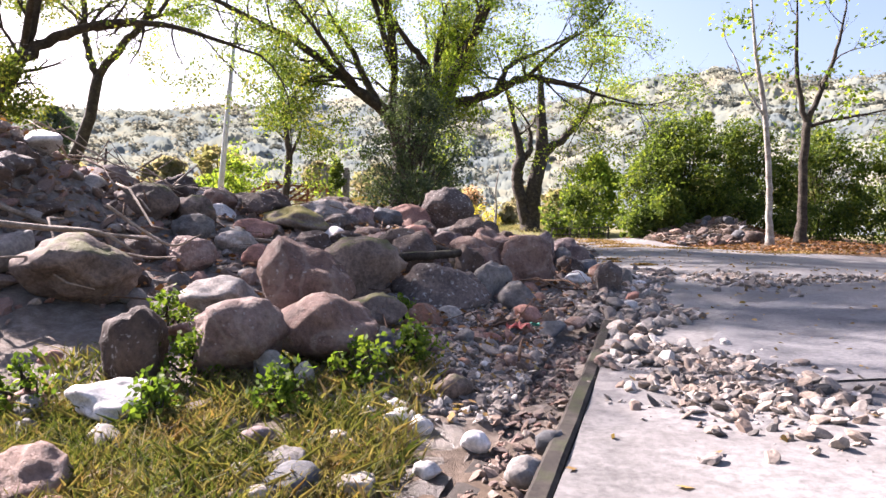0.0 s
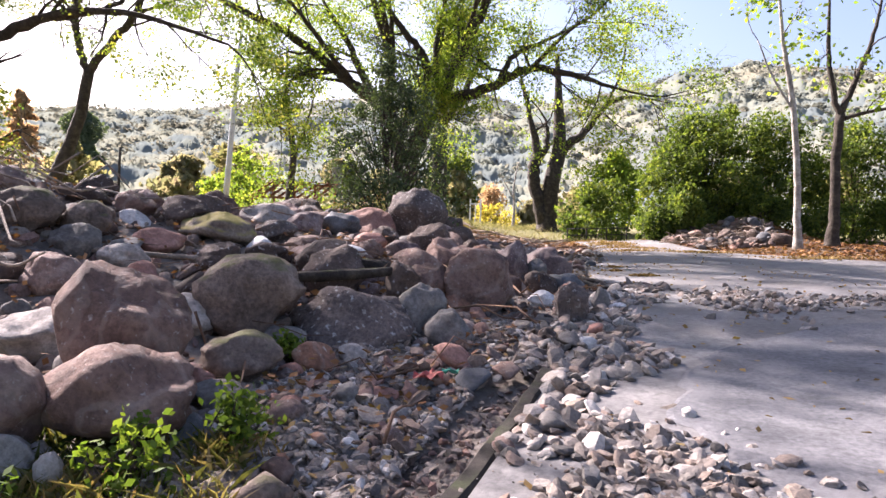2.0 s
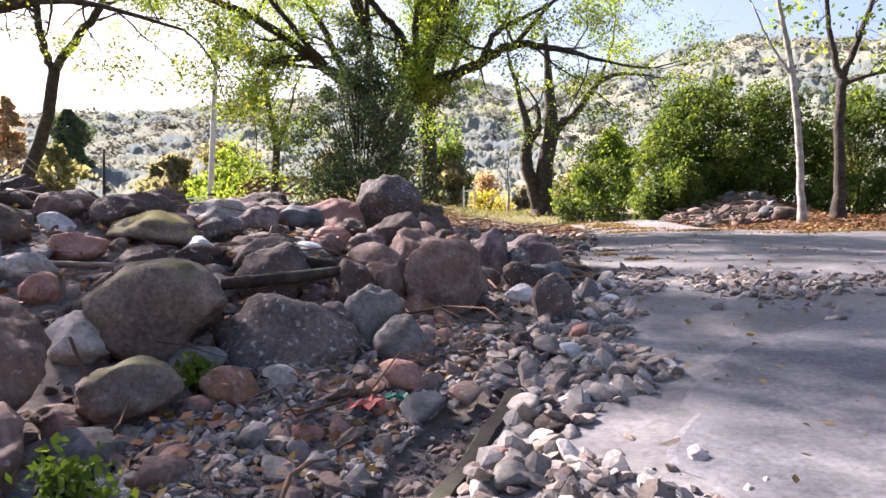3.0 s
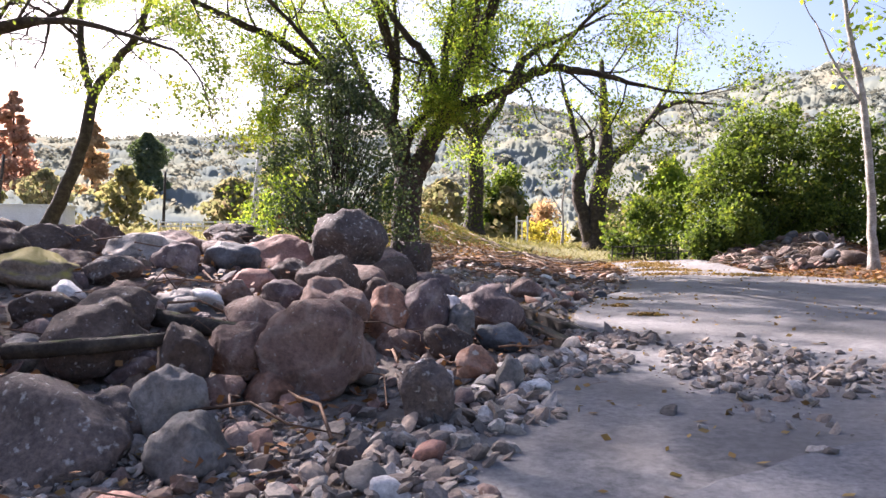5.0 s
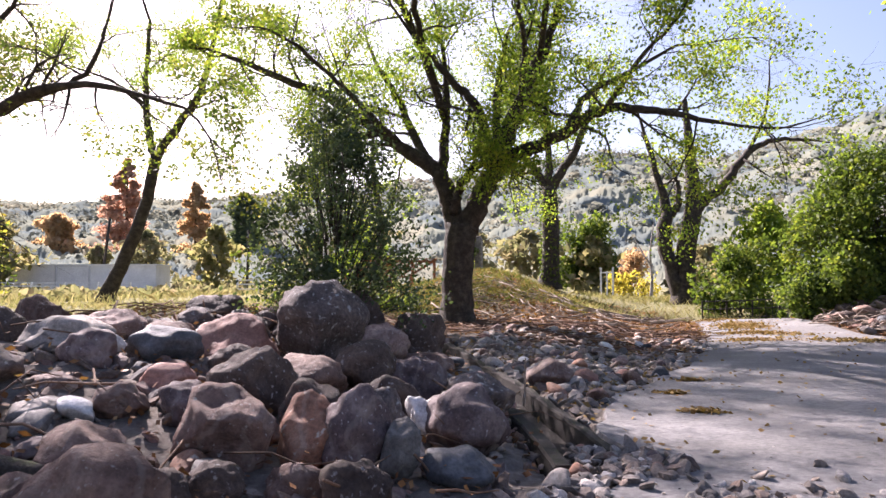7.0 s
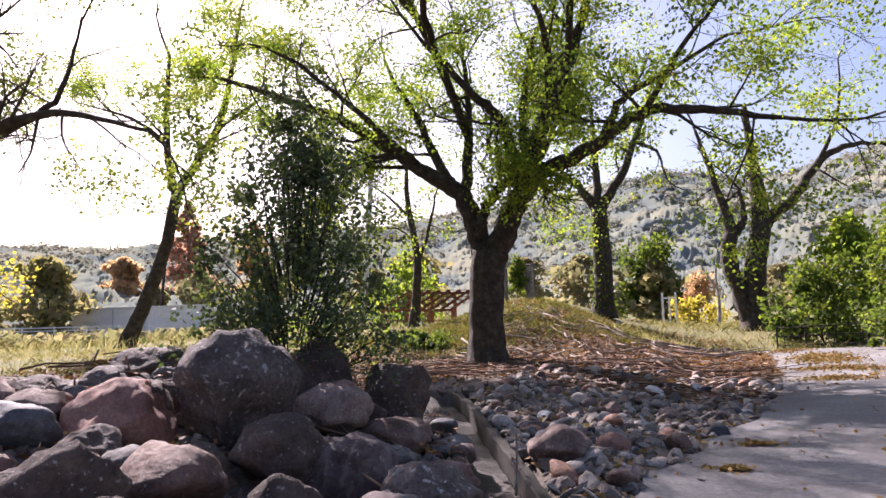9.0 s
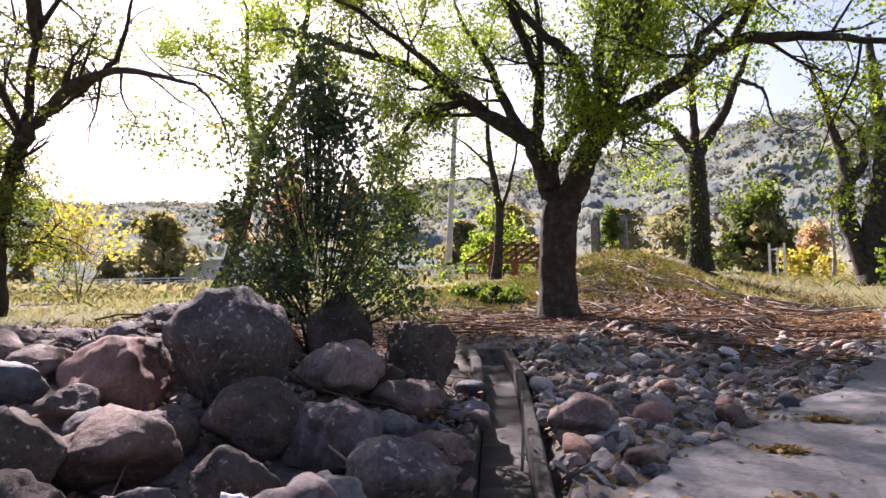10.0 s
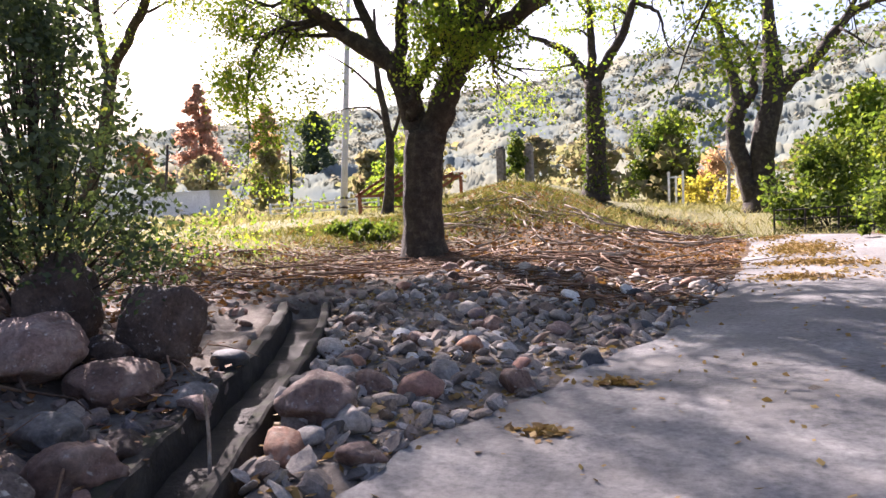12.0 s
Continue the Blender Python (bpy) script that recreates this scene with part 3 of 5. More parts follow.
boulder("pale", -0.91, 8.7, 0.37, 0.64, 0.25)
boulder("pale", -2.23, 10.07, 0.65, 0.57, 0.23)
boulder("moss", -3.06, 10.68, 1.21, 0.62, 0.33)
boulder("moss", -3.51, 10.25, 1.17, 0.76, 0.42)
boulder("brown", -3.17, 12.08, 1.2, 0.59, 0.42)
boulder("dark", -2.49, 12.11, 1.1, 0.8, 0.51)
boulder("brown", -1.9, 12.53, 0.93, 0.79, 0.4)
boulder("pale", -1.73, 13.66, 1.14, 0.87, 0.35)
boulder("grey", -0.68, 6.05, -0.12, 0.26, 0.2)
boulder("pale", -0.4, 5.97, -0.13, 0.15, 0.16)
boulder("pale", -0.65, 6.26, -0.06, 0.16, 0.11)
boulder("moss", 0.69, 6.01, -0.25, 0.3, 0.2)
boulder("white", 0.32, 5.58, -0.32, 0.18, 0.15)
boulder("white", 0.48, 5.29, -0.32, 0.17, 0.11)
boulder("dark", -3.19, 9.19, 0.44, 0.76, 0.49)
boulder("brown", -3.01, 8.47, 0.18, 0.49, 0.38)
boulder("grey", -0.37, 10.15, 0.45, 0.41, 0.2)
boulder("grey", -0.04, 7.29, -0.12, 0.4, 0.22)
boulder("moss", -3.01, 7.61, 0.43, 1.09, 0.64)
boulder("dark", -1.69, 6.01, 0.14, 0.46, 0.42)
boulder("white", -1.51, 5.41, -0.01, 0.65, 0.19)
boulder("brown", -1.38, 4.29, -0.36, 0.45, 0.33)
boulder("brown", -4.86, 9.52, 0.9, 0.65, 0.43)
boulder("brown", -3.9, 10.52, 0.78, 0.96, 0.4)
boulder("moss", -3.5, 11.53, 0.92, 0.8, 0.53)
boulder("brown", 1.72, 10.65, 0.42, 0.85, 0.78)
boulder("brown", 1.32, 12.24, 0.5, 0.78, 0.74)
boulder("orange", 1.86, 12.7, 0.43, 0.6, 0.72)
boulder("red", -0.25, 14.8, 0.92, 1.08, 0.76)
boulder("dark", -0.32, 15.07, 1.36, 0.58, 0.34)
boulder("red", 0.03, 13.2, 0.73, 0.54, 0.36)
boulder("slate", -0.62, 13.94, 0.94, 0.73, 0.52)
boulder("pink", -1.73, 14.43, 1.14, 0.72, 0.47)
boulder("brown", -2.81, 14.41, 1.19, 0.75, 0.67)
boulder("dark", -3.0, 13.61, 1.09, 1.13, 0.65)
boulder("mossy", -1.85, 11.88, 0.93, 1.17, 0.47)
boulder("dark", 2.6, 11.9, 0.31, 0.47, 0.37)
boulder("dark", 1.73, 12.99, 0.64, 0.56, 0.42)
boulder("purple", 2.25, 12.74, 0.61, 0.55, 0.5)
boulder("grey", 2.61, 12.74, 0.54, 0.32, 0.34)
boulder("purple", 2.84, 13.76, 0.48, 0.89, 0.53)
boulder("brown", 1.13, 13.85, 0.71, 0.83, 0.48)
boulder("dark", 1.99, 14.12, 0.78, 0.58, 0.35)
boulder("brown", -0.71, 11.82, 0.7, 0.5, 0.29)
boulder("dark", 0.13, 10.19, 0.61, 0.69, 0.43)
boulder("dark", 0.92, 10.12, 0.65, 0.4, 0.35)
boulder("brown", 1.19, 10.52, 0.53, 0.56, 0.32)
boulder("lichen", 2.75, 9.96, 0.44, 0.37, 0.34)
boulder("lichen", 0.9, 9.39, 0.47, 0.4, 0.23)
boulder("pale", -0.33, 12.04, 0.63, 0.51, 0.21)
boulder("pale", 0.8, 11.24, 0.53, 0.37, 0.2)
boulder("pink", -0.74, 12.64, 0.73, 0.5, 0.27)
boulder("brown", 0.11, 12.49, 0.7, 0.5, 0.28)
boulder("slate", 3.08, 12.79, 0.34, 0.56, 0.23)
boulder("orange", 2.95, 11.28, 0.28, 0.33, 0.27)
boulder("white", 2.57, 11.06, 0.28, 0.42, 0.17)
boulder("grey", 3.25, 10.96, 0.27, 0.23, 0.25)
boulder("lichen", 0.55, 15.38, 1.2, 1.06, 1.06)
boulder("dark", 0.97, 13.2, 0.82, 0.71, 0.57)
boulder("dark", 0.07, 17.38, 1.18, 0.95, 0.81)
boulder("pink", 0.76, 16.62, 0.88, 0.92, 0.44)
boulder("brown", 1.44, 16.9, 0.52, 0.76, 0.36)
boulder("dark", 1.01, 17.8, 0.8, 0.76, 0.8)
boulder("dark", 1.34, 14.89, 0.75, 0.7, 0.51)
boulder("purple", 1.78, 15.26, 0.57, 0.83, 0.45)
boulder("lichen", 2.68, 14.95, 0.49, 0.72, 0.46)
boulder("white", 2.46, 13.8, 0.56, 0.35, 0.32)
boulder("lichen", 2.22, 13.32, 0.67, 0.48, 0.39)
boulder("grey", 2.76, 14.08, 0.51, 0.47, 0.38)
boulder("brown", -3.62, 15.57, 0.92, 0.83, 0.61)
boulder("dark", -3.09, 15.98, 0.89, 0.98, 0.65)
boulder("dark", -2.03, 16.79, 1.25, 0.97, 0.48)
boulder("dark", -2.2, 14.65, 0.85, 0.71, 0.47)
boulder("pink", 3.12, 17.37, 0.43, 0.69, 0.34)
boulder("dark", -0.62, 15.52, 0.98, 0.59, 0.47)

for kind, x, y, w in (("white", 0.83, 5.0, 0.17), ("white", 0.55, 4.62, 0.16), ("pale", 0.2, 4.42, 0.2), ("slate", 1.26, 4.8, 0.19), ("pale", 0.02, 5.0, 0.14), ("white", 0.34, 5.35, 0.2), ("grey", 1.05, 4.4, 0.2)):
    boulder(kind, x, y, height(x, y) + 0.04, w, w * 0.6, "on the wet mud")

# rocks that fill the gaps of the pile
fill = random.Random(77)
for _ in range(1500):
    if len(boulders) > 150:
        break
    x, y, w = fill.uniform(-4.6, 3.2), fill.uniform(8.6, 18.2), fill.uniform(0.3, 0.68)
    edge = float(np.interp(y, [q[1] for q in GUTTER], [q[0] for q in GUTTER]))
    if x > edge - 0.3 - w / 2 or y < 9.6 and x > -0.6 or y > 18.2 + 0.4 * x:
        continue
    if all(math.hypot(x - a, y - b) > 0.42 * (w + v) for a, b, v in boulders):
        h = w * fill.uniform(0.55, 0.85)
        boulder(fill.choice(("brown", "dark", "brown", "purple", "lichen", "red", "dark", "pink", "grey")), round(x, 2), round(y, 2), height(x, y) + h * 0.28, w, h)

# ---- trees ----
def unit(v):
    return v / (np.linalg.norm(v) + 1e-9)


def grow(rng, p, d, length, r, level, tubes, tips, up, wander):
    """A branch that forks on; its ends go into tips."""
    pts, rad = [p], [r]
    steps = 5
    for i in range(steps):
        d = unit(d + rng.normal(size=3) * wander + np.array((0, 0, up)))
        p = p + d * length / steps
        pts.append(p)
        rad.append(r * (1 - 0.75 * (i + 1) / steps))
        if level == 0 and i > 0:
            tips.append((p, d))
        if level > 0 and i >= 1:
            for _ in range(2 if rng.random() < 0.55 else 1):
                c = unit(d + rng.normal(size=3) * 0.75)
                grow(rng, p, c, length * rng.uniform(0.45, 0.7), max(rad[-1] * 0.6, 0.004), level - 1, tubes, tips, up, wander)
    tubes.add(pts, rad, 5 if level else 3)


def tree(name, label, limbs, seed, leaf, per_tip, size, spread, bark=BARK, levels=1, first=0.35, every=0.9, reach=1.6, up=0.03, wander=0.22, sides=12, crown_label="", rough=0.03, clump=0.6, gaps=-0.06):
    """limbs: rows of (x, y, z, radius), the first is the trunk. Twigs and leaves grow from the limbs past the share 'first'."""
    rng = np.random.default_rng(seed)
    base = Vector(limbs[0][0][:3])
    thing = new(name)
    thing.location = base
    b = np.array(base)
    tips, twigs = [], Tubes()
    for i, rows in enumerate(limbs):
        c = curve(rows, 6)
        c[:, :3] -= b
        wob = rng.normal(size=(len(c), 3)) * np.clip(c[:, 3], 0.01, 0.2)[:, None] * (0.22 if i else 0.07)
        wob[0] = 0
        c[:, :3] += wob
        t = Tubes()
        if i == 0:
            flare = c[0].copy()
            flare[2] -= 0.25
            flare[3] *= 1.5
            c[:, 3] *= 1 + 0.35 * np.exp(-np.arange(len(c)) / 1.6)
            c = np.vstack((flare, c))
        t.add(c[:, :3], c[:, 3], sides if i == 0 else 8, rough)
        t.out("trunk" if i == 0 else "limb", bark, thing)
        if i == 0 and (leaf is None or len(limbs) > 3):
            continue
        seg = np.linalg.norm(np.diff(c[:, :3], axis=0), axis=1)
        run = np.concatenate(([0], np.cumsum(seg)))
        s = run[-1] * (first if i else 0.8)
        while s < run[-1]:
            k = np.searchsorted(run, s) - 1
            k = min(max(k, 0), len(seg) - 1)
            f = (s - run[k]) / (seg[k] + 1e-9)
            p = c[k, :3] + (c[k + 1, :3] - c[k, :3]) * f
            d = unit(c[k + 1, :3] - c[k, :3])
            out = unit(rng.normal(size=3) + np.array((0, 0, 0.25)))
            grow(rng, p, unit(d * 0.55 + out), reach * rng.uniform(0.6, 1.25), max(c[k, 3] * 0.4, 0.008), levels, twigs, tips, up, wander)
            s += every * rng.uniform(0.6, 1.4)
        grow(rng, c[-1, :3], unit(c[-1, :3] - c[-2, :3]), reach * 1.1, c[-1, 3], levels, twigs, tips, up, wander)
    if twigs.v:
        tagged(twigs.out("branchwork", bark, thing), kind="stuff")
    if leaf is not None and tips:
        at = np.array([p for p, _ in tips if noise.noise(Vector(p) * clump + Vector((seed, 0, 0))) > gaps])
        n = len(at) * per_tip
        pick = rng.integers(0, len(at), n)
        cl = at[pick] + rng.normal(size=(n, 3)) * spread * np.array((1, 1, 0.45))
        leaf_mesh("crown", cl, size, rng, leaf, thing, crown_label)
    return tagged(thing, label, "tree")


# the big spreading tree beside the mound
MAIN = [
    [(-1.3, 28.1, 0.25, 0.56), (-1.32, 28.2, 1.4, 0.5), (-1.3, 28.25, 2.5, 0.5), (-1.2, 28.3, 3.6, 0.5)],
    [(-1.35, 28.3, 3.3, 0.36), (-1.6, 28.3, 4.2, 0.33), (-2.1, 28.3, 5.36, 0.27), (-3.3, 28.1, 6.16, 0.2), (-5.4, 27.7, 7.75, 0.15), (-7.5, 27.3, 8.7, 0.11), (-9.8, 27.0, 9.7, 0.06)],
    [(-2.0, 28.3, 5.2, 0.2), (-2.7, 28.6, 6.16, 0.16), (-3.6, 29.0, 7.9, 0.12), (-4.7, 29.4, 9.5, 0.07)],
    [(-1.9, 28.3, 5.2, 0.2), (-1.8, 28.6, 7.0, 0.14), (-1.9, 28.9, 8.6, 0.09), (-2.2, 29.2, 10.2, 0.05)],
    [(-1.05, 28.3, 3.3, 0.4), (-0.6, 28.3, 4.4, 0.36), (-0.1, 28.2, 5.4, 0.3), (0.8, 27.9, 7.3, 0.22), (1.6, 27.6, 8.8, 0.15), (2.3, 27.3, 10.6, 0.08)],
    [(-0.1, 28.2, 5.4, 0.2), (-0.55, 27.7, 7.1, 0.15), (-1.3, 27.2, 8.0, 0.11), (-2.3, 26.7, 9.3, 0.06)],
    [(0.0, 28.2, 5.3, 0.24), (0.6, 28.0, 5.7, 0.22), (2.2, 27.4, 6.1, 0.18), (3.4, 26.9, 6.6, 0.14), (4.75, 26.4, 6.3, 0.1), (6.3, 26.0, 5.8, 0.05)],
    [(2.2, 27.4, 6.07, 0.12), (2.8, 27.6, 7.2, 0.1), (3.9, 27.8, 7.8, 0.07), (5.4, 28.0, 8.6, 0.04)],
    [(-1.4, 28.0, 3.9, 0.16), (-1.2, 27.9, 4.6, 0.15), (-0.75, 27.9, 5.2, 0.14), (-0.2, 28.0, 5.7, 0.12)],
    [(0.0, 28.2, 5.6, 0.17), (-0.1, 28.6, 7.8, 0.12), (0.1, 28.9, 9.4, 0.07)],
    [(-3.9, 27.9, 6.6, 0.08), (-4.8, 27.4, 6.45, 0.06), (-5.45, 27.1, 5.8, 0.045), (-5.6, 26.9, 4.6, 0.03), (-5.5, 26.8, 3.7, 0.015)],
    [(0.8, 27.9, 7.2, 0.12), (1.3, 25.9, 8.1, 0.09), (1.5, 23.8, 8.6, 0.05)],
    [(-3.3, 28.1, 6.3, 0.12), (-4.3, 26.2, 7.6, 0.08), (-4.9, 24.4, 8.4, 0.045)],
    [(3.4, 26.9, 6.6, 0.09), (4.3, 25.2, 7.3, 0.06), (5.2, 23.6, 7.7, 0.035)],
    # two forward limbs out of view, added to throw shade on the road
    [(-1.8, 28.5, 7.2, 0.12), (-2.0, 26.2, 9.4, 0.1), (-1.2, 23.8, 10.4, 0.06), (-0.4, 21.6, 10.6, 0.03)],
    [(1.4, 27.6, 8.4, 0.1), (2.2, 25.0, 10.2, 0.08), (3.0, 22.6, 10.8, 0.04)],
    [(-0.3, 28.2, 5.0, 0.12), (0.2, 30.2, 7.0, 0.09), (0.8, 32.0, 8.2, 0.05)],
    # from here on: unseen high limbs, added for more shade on road and boulders
    [(-1.8, 28.6, 7.0, 0.13), (-2.8, 28.2, 10.0, 0.12), (-4.2, 27.4, 12.2, 0.09), (-6.4, 26.4, 13.2, 0.06), (-8.4, 25.2, 13.6, 0.03)],
    [(-2.8, 28.2, 10.0, 0.1), (-3.4, 26.0, 12.2, 0.09), (-4.0, 23.4, 13.2, 0.06), (-4.2, 21.0, 13.6, 0.03)],
    [(-4.2, 27.4, 12.2, 0.08), (-4.6, 29.4, 13.6, 0.06), (-4.4, 31.6, 14.4, 0.03)],
    [(-4.2, 27.4, 12.2, 0.08), (-5.6, 28.2, 13.6, 0.06), (-7.4, 28.6, 14.4, 0.03)],
    [(-3.4, 26.0, 12.2, 0.07), (-5.2, 24.8, 13.6, 0.05), (-7.0, 23.4, 14.0, 0.03)],
    [(-3.4, 26.0, 12.2, 0.07), (-2.2, 24.6, 13.4, 0.05), (-1.4, 23.0, 13.8, 0.03)],
]
tree("spreading_tree", "large spreading tree with dark bark and yellow-green leaves", MAIN, 11, LEAF_TREE, 11, 0.06, 0.23, levels=2, reach=2.3, every=0.8, up=0.01, clump=0.45, gaps=-0.03)
# the leaning tree at the edge of the plain
tree("leaning_tree", "slender leaning tree with a forked trunk and thin foliage", [
    [(-16.6, 29.6, 0.85, 0.3), (-15.9, 29.9, 2.6, 0.27), (-15.3, 30.3, 4.7, 0.24), (-15.04, 30.6, 6.9, 0.22)],
    [(-15.04, 30.6, 6.8, 0.17), (-15.6, 30.8, 8.2, 0.15), (-15.77, 30.8, 9.4, 0.13), (-15.67, 30.8, 12.8, 0.07)],
    [(-15.04, 30.6, 6.8, 0.19), (-14.1, 30.8, 8.3, 0.17), (-13.14, 30.8, 9.4, 0.15), (-12.5, 30.8, 11.3, 0.11), (-12.1, 30.8, 13.5, 0.06)],
    [(-13.14, 30.8, 9.4, 0.09), (-12.2, 30.5, 9.6, 0.07), (-10.6, 30.0, 9.9, 0.04)],
    [(-15.7, 30.8, 9.2, 0.08), (-17.0, 30.2, 10.2, 0.06), (-18.6, 29.5, 10.8, 0.03)],
], 12, LEAF_TREE, 10, 0.064, 0.25, levels=2, reach=2.5, every=0.75, up=-0.02, clump=0.45, gaps=-0.07)
# the ivy-clad tree behind the mound
tree("ivy_tree", "tree with an ivy-clad trunk and broken limbs behind the mound", [
    [(-1.1, 47.1, 1.6, 0.55), (-1.0, 47.1, 3.4, 0.5), (-1.0, 47.1, 5.0, 0.5), (-1.06, 47.1, 7.4, 0.42)],
    [(-1.06, 47.1, 7.2, 0.28), (-2.3, 47.1, 8.9, 0.2), (-3.6, 46.6, 9.6, 0.12)],
    [(-1.06, 47.1, 7.2, 0.3), (0.24, 47.1, 9.0, 0.24), (1.1, 47.1, 10.9, 0.17), (1.7, 47.0, 12.5, 0.09)],
    [(-1.06, 47.1, 7.2, 0.26), (-1.1, 47.1, 9.8, 0.19), (-1.2, 47.2, 13.4, 0.09)],
    [(1.1, 47.1, 10.8, 0.12), (2.2, 46.2, 10.0, 0.08), (2.6, 45.6, 8.6, 0.04)],
], 13, LEAF_TREE, 10, 0.11, 0.35, levels=1, reach=2.0, every=1.2)
ivy = bpy.data.objects["ivy_tree"]
rg = np.random.default_rng(131)
turn, up = rg.uniform(0, 6.283, 600), rg.uniform(0, 1, 600) ** 1.6
out = 0.56 + rg.uniform(-0.02, 0.12, 600) - 0.1 * up
leaf_mesh("ivy", np.stack((np.cos(turn) * out + 0.05, np.sin(turn) * out, up * 5.4), 1), 0.13, rg, LEAF_BUSH, [o for o in ivy.children if o.name.startswith("trunk")][0], "dark green climbing ivy")
# the twin-stemmed pollard by the road
tree("pollard_tree", "old twin-stemmed pollard with nearly bare dark limbs", [
    [(6.43, 49.1, 0.6, 0.62), (6.55, 49.1, 2.2, 0.55), (6.6, 49.1, 3.9, 0.55), (7.05, 49.1, 6.3, 0.48), (6.87, 49.1, 9.4, 0.3), (6.65, 49.1, 12.5, 0.14)],
    [(6.95, 49.1, 5.8, 0.34), (7.9, 49.1, 6.7, 0.3), (8.73, 49.1, 7.4, 0.26), (10.1, 49.1, 9.2, 0.2), (11.6, 49.1, 9.8, 0.13), (13.6, 49.0, 9.6, 0.06)],
    [(6.2, 49.0, 0.9, 0.45), (5.7, 49.0, 2.8, 0.42), (5.34, 49.0, 4.5, 0.42), (5.55, 49.0, 5.9, 0.34), (5.1, 49.0, 7.8, 0.2), (4.6, 49.0, 9.8, 0.15), (4.1, 49.0, 11.6, 0.07)],
    [(5.5, 49.0, 5.6, 0.3), (6.1, 49.0, 6.1, 0.22), (6.2, 49.0, 7.3, 0.14), (6.0, 49.0, 8.2, 0.08)],
    [(10.0, 49.1, 9.1, 0.12), (10.9, 49.0, 11.2, 0.08), (11.2, 48.8, 13.4, 0.05)],
], 14, LEAF_TREE, 4, 0.11, 0.3, levels=1, reach=2.0, every=1.6, first=0.5, bark=BARK)
# the slim tree at the shelter
tree("slim_tree", "slim young tree growing beside the timber shelter", [
    [(-9.1, 40.0, 1.25, 0.24), (-8.9, 40.0, 3.0, 0.21), (-8.82, 40.0, 4.8, 0.19), (-9.26, 40.0, 7.5, 0.13), (-9.26, 40.0, 10.5, 0.06)],
    [(-8.85, 40.0, 4.2, 0.1), (-8.17, 40.0, 6.0, 0.08), (-7.6, 39.8, 7.8, 0.04)],
    [(-9.1, 40.0, 6.6, 0.08), (-10.2, 39.6, 7.8, 0.05), (-11.0, 39.4, 8.4, 0.03)],
    [(-8.9, 40.0, 5.4, 0.07), (-10.0, 40.4, 6.2, 0.05), (-11.2, 40.4, 6.3, 0.03)],
], 15, LEAF_TREE, 7, 0.09, 0.35, levels=1, reach=1.5, every=1.0, first=0.55)
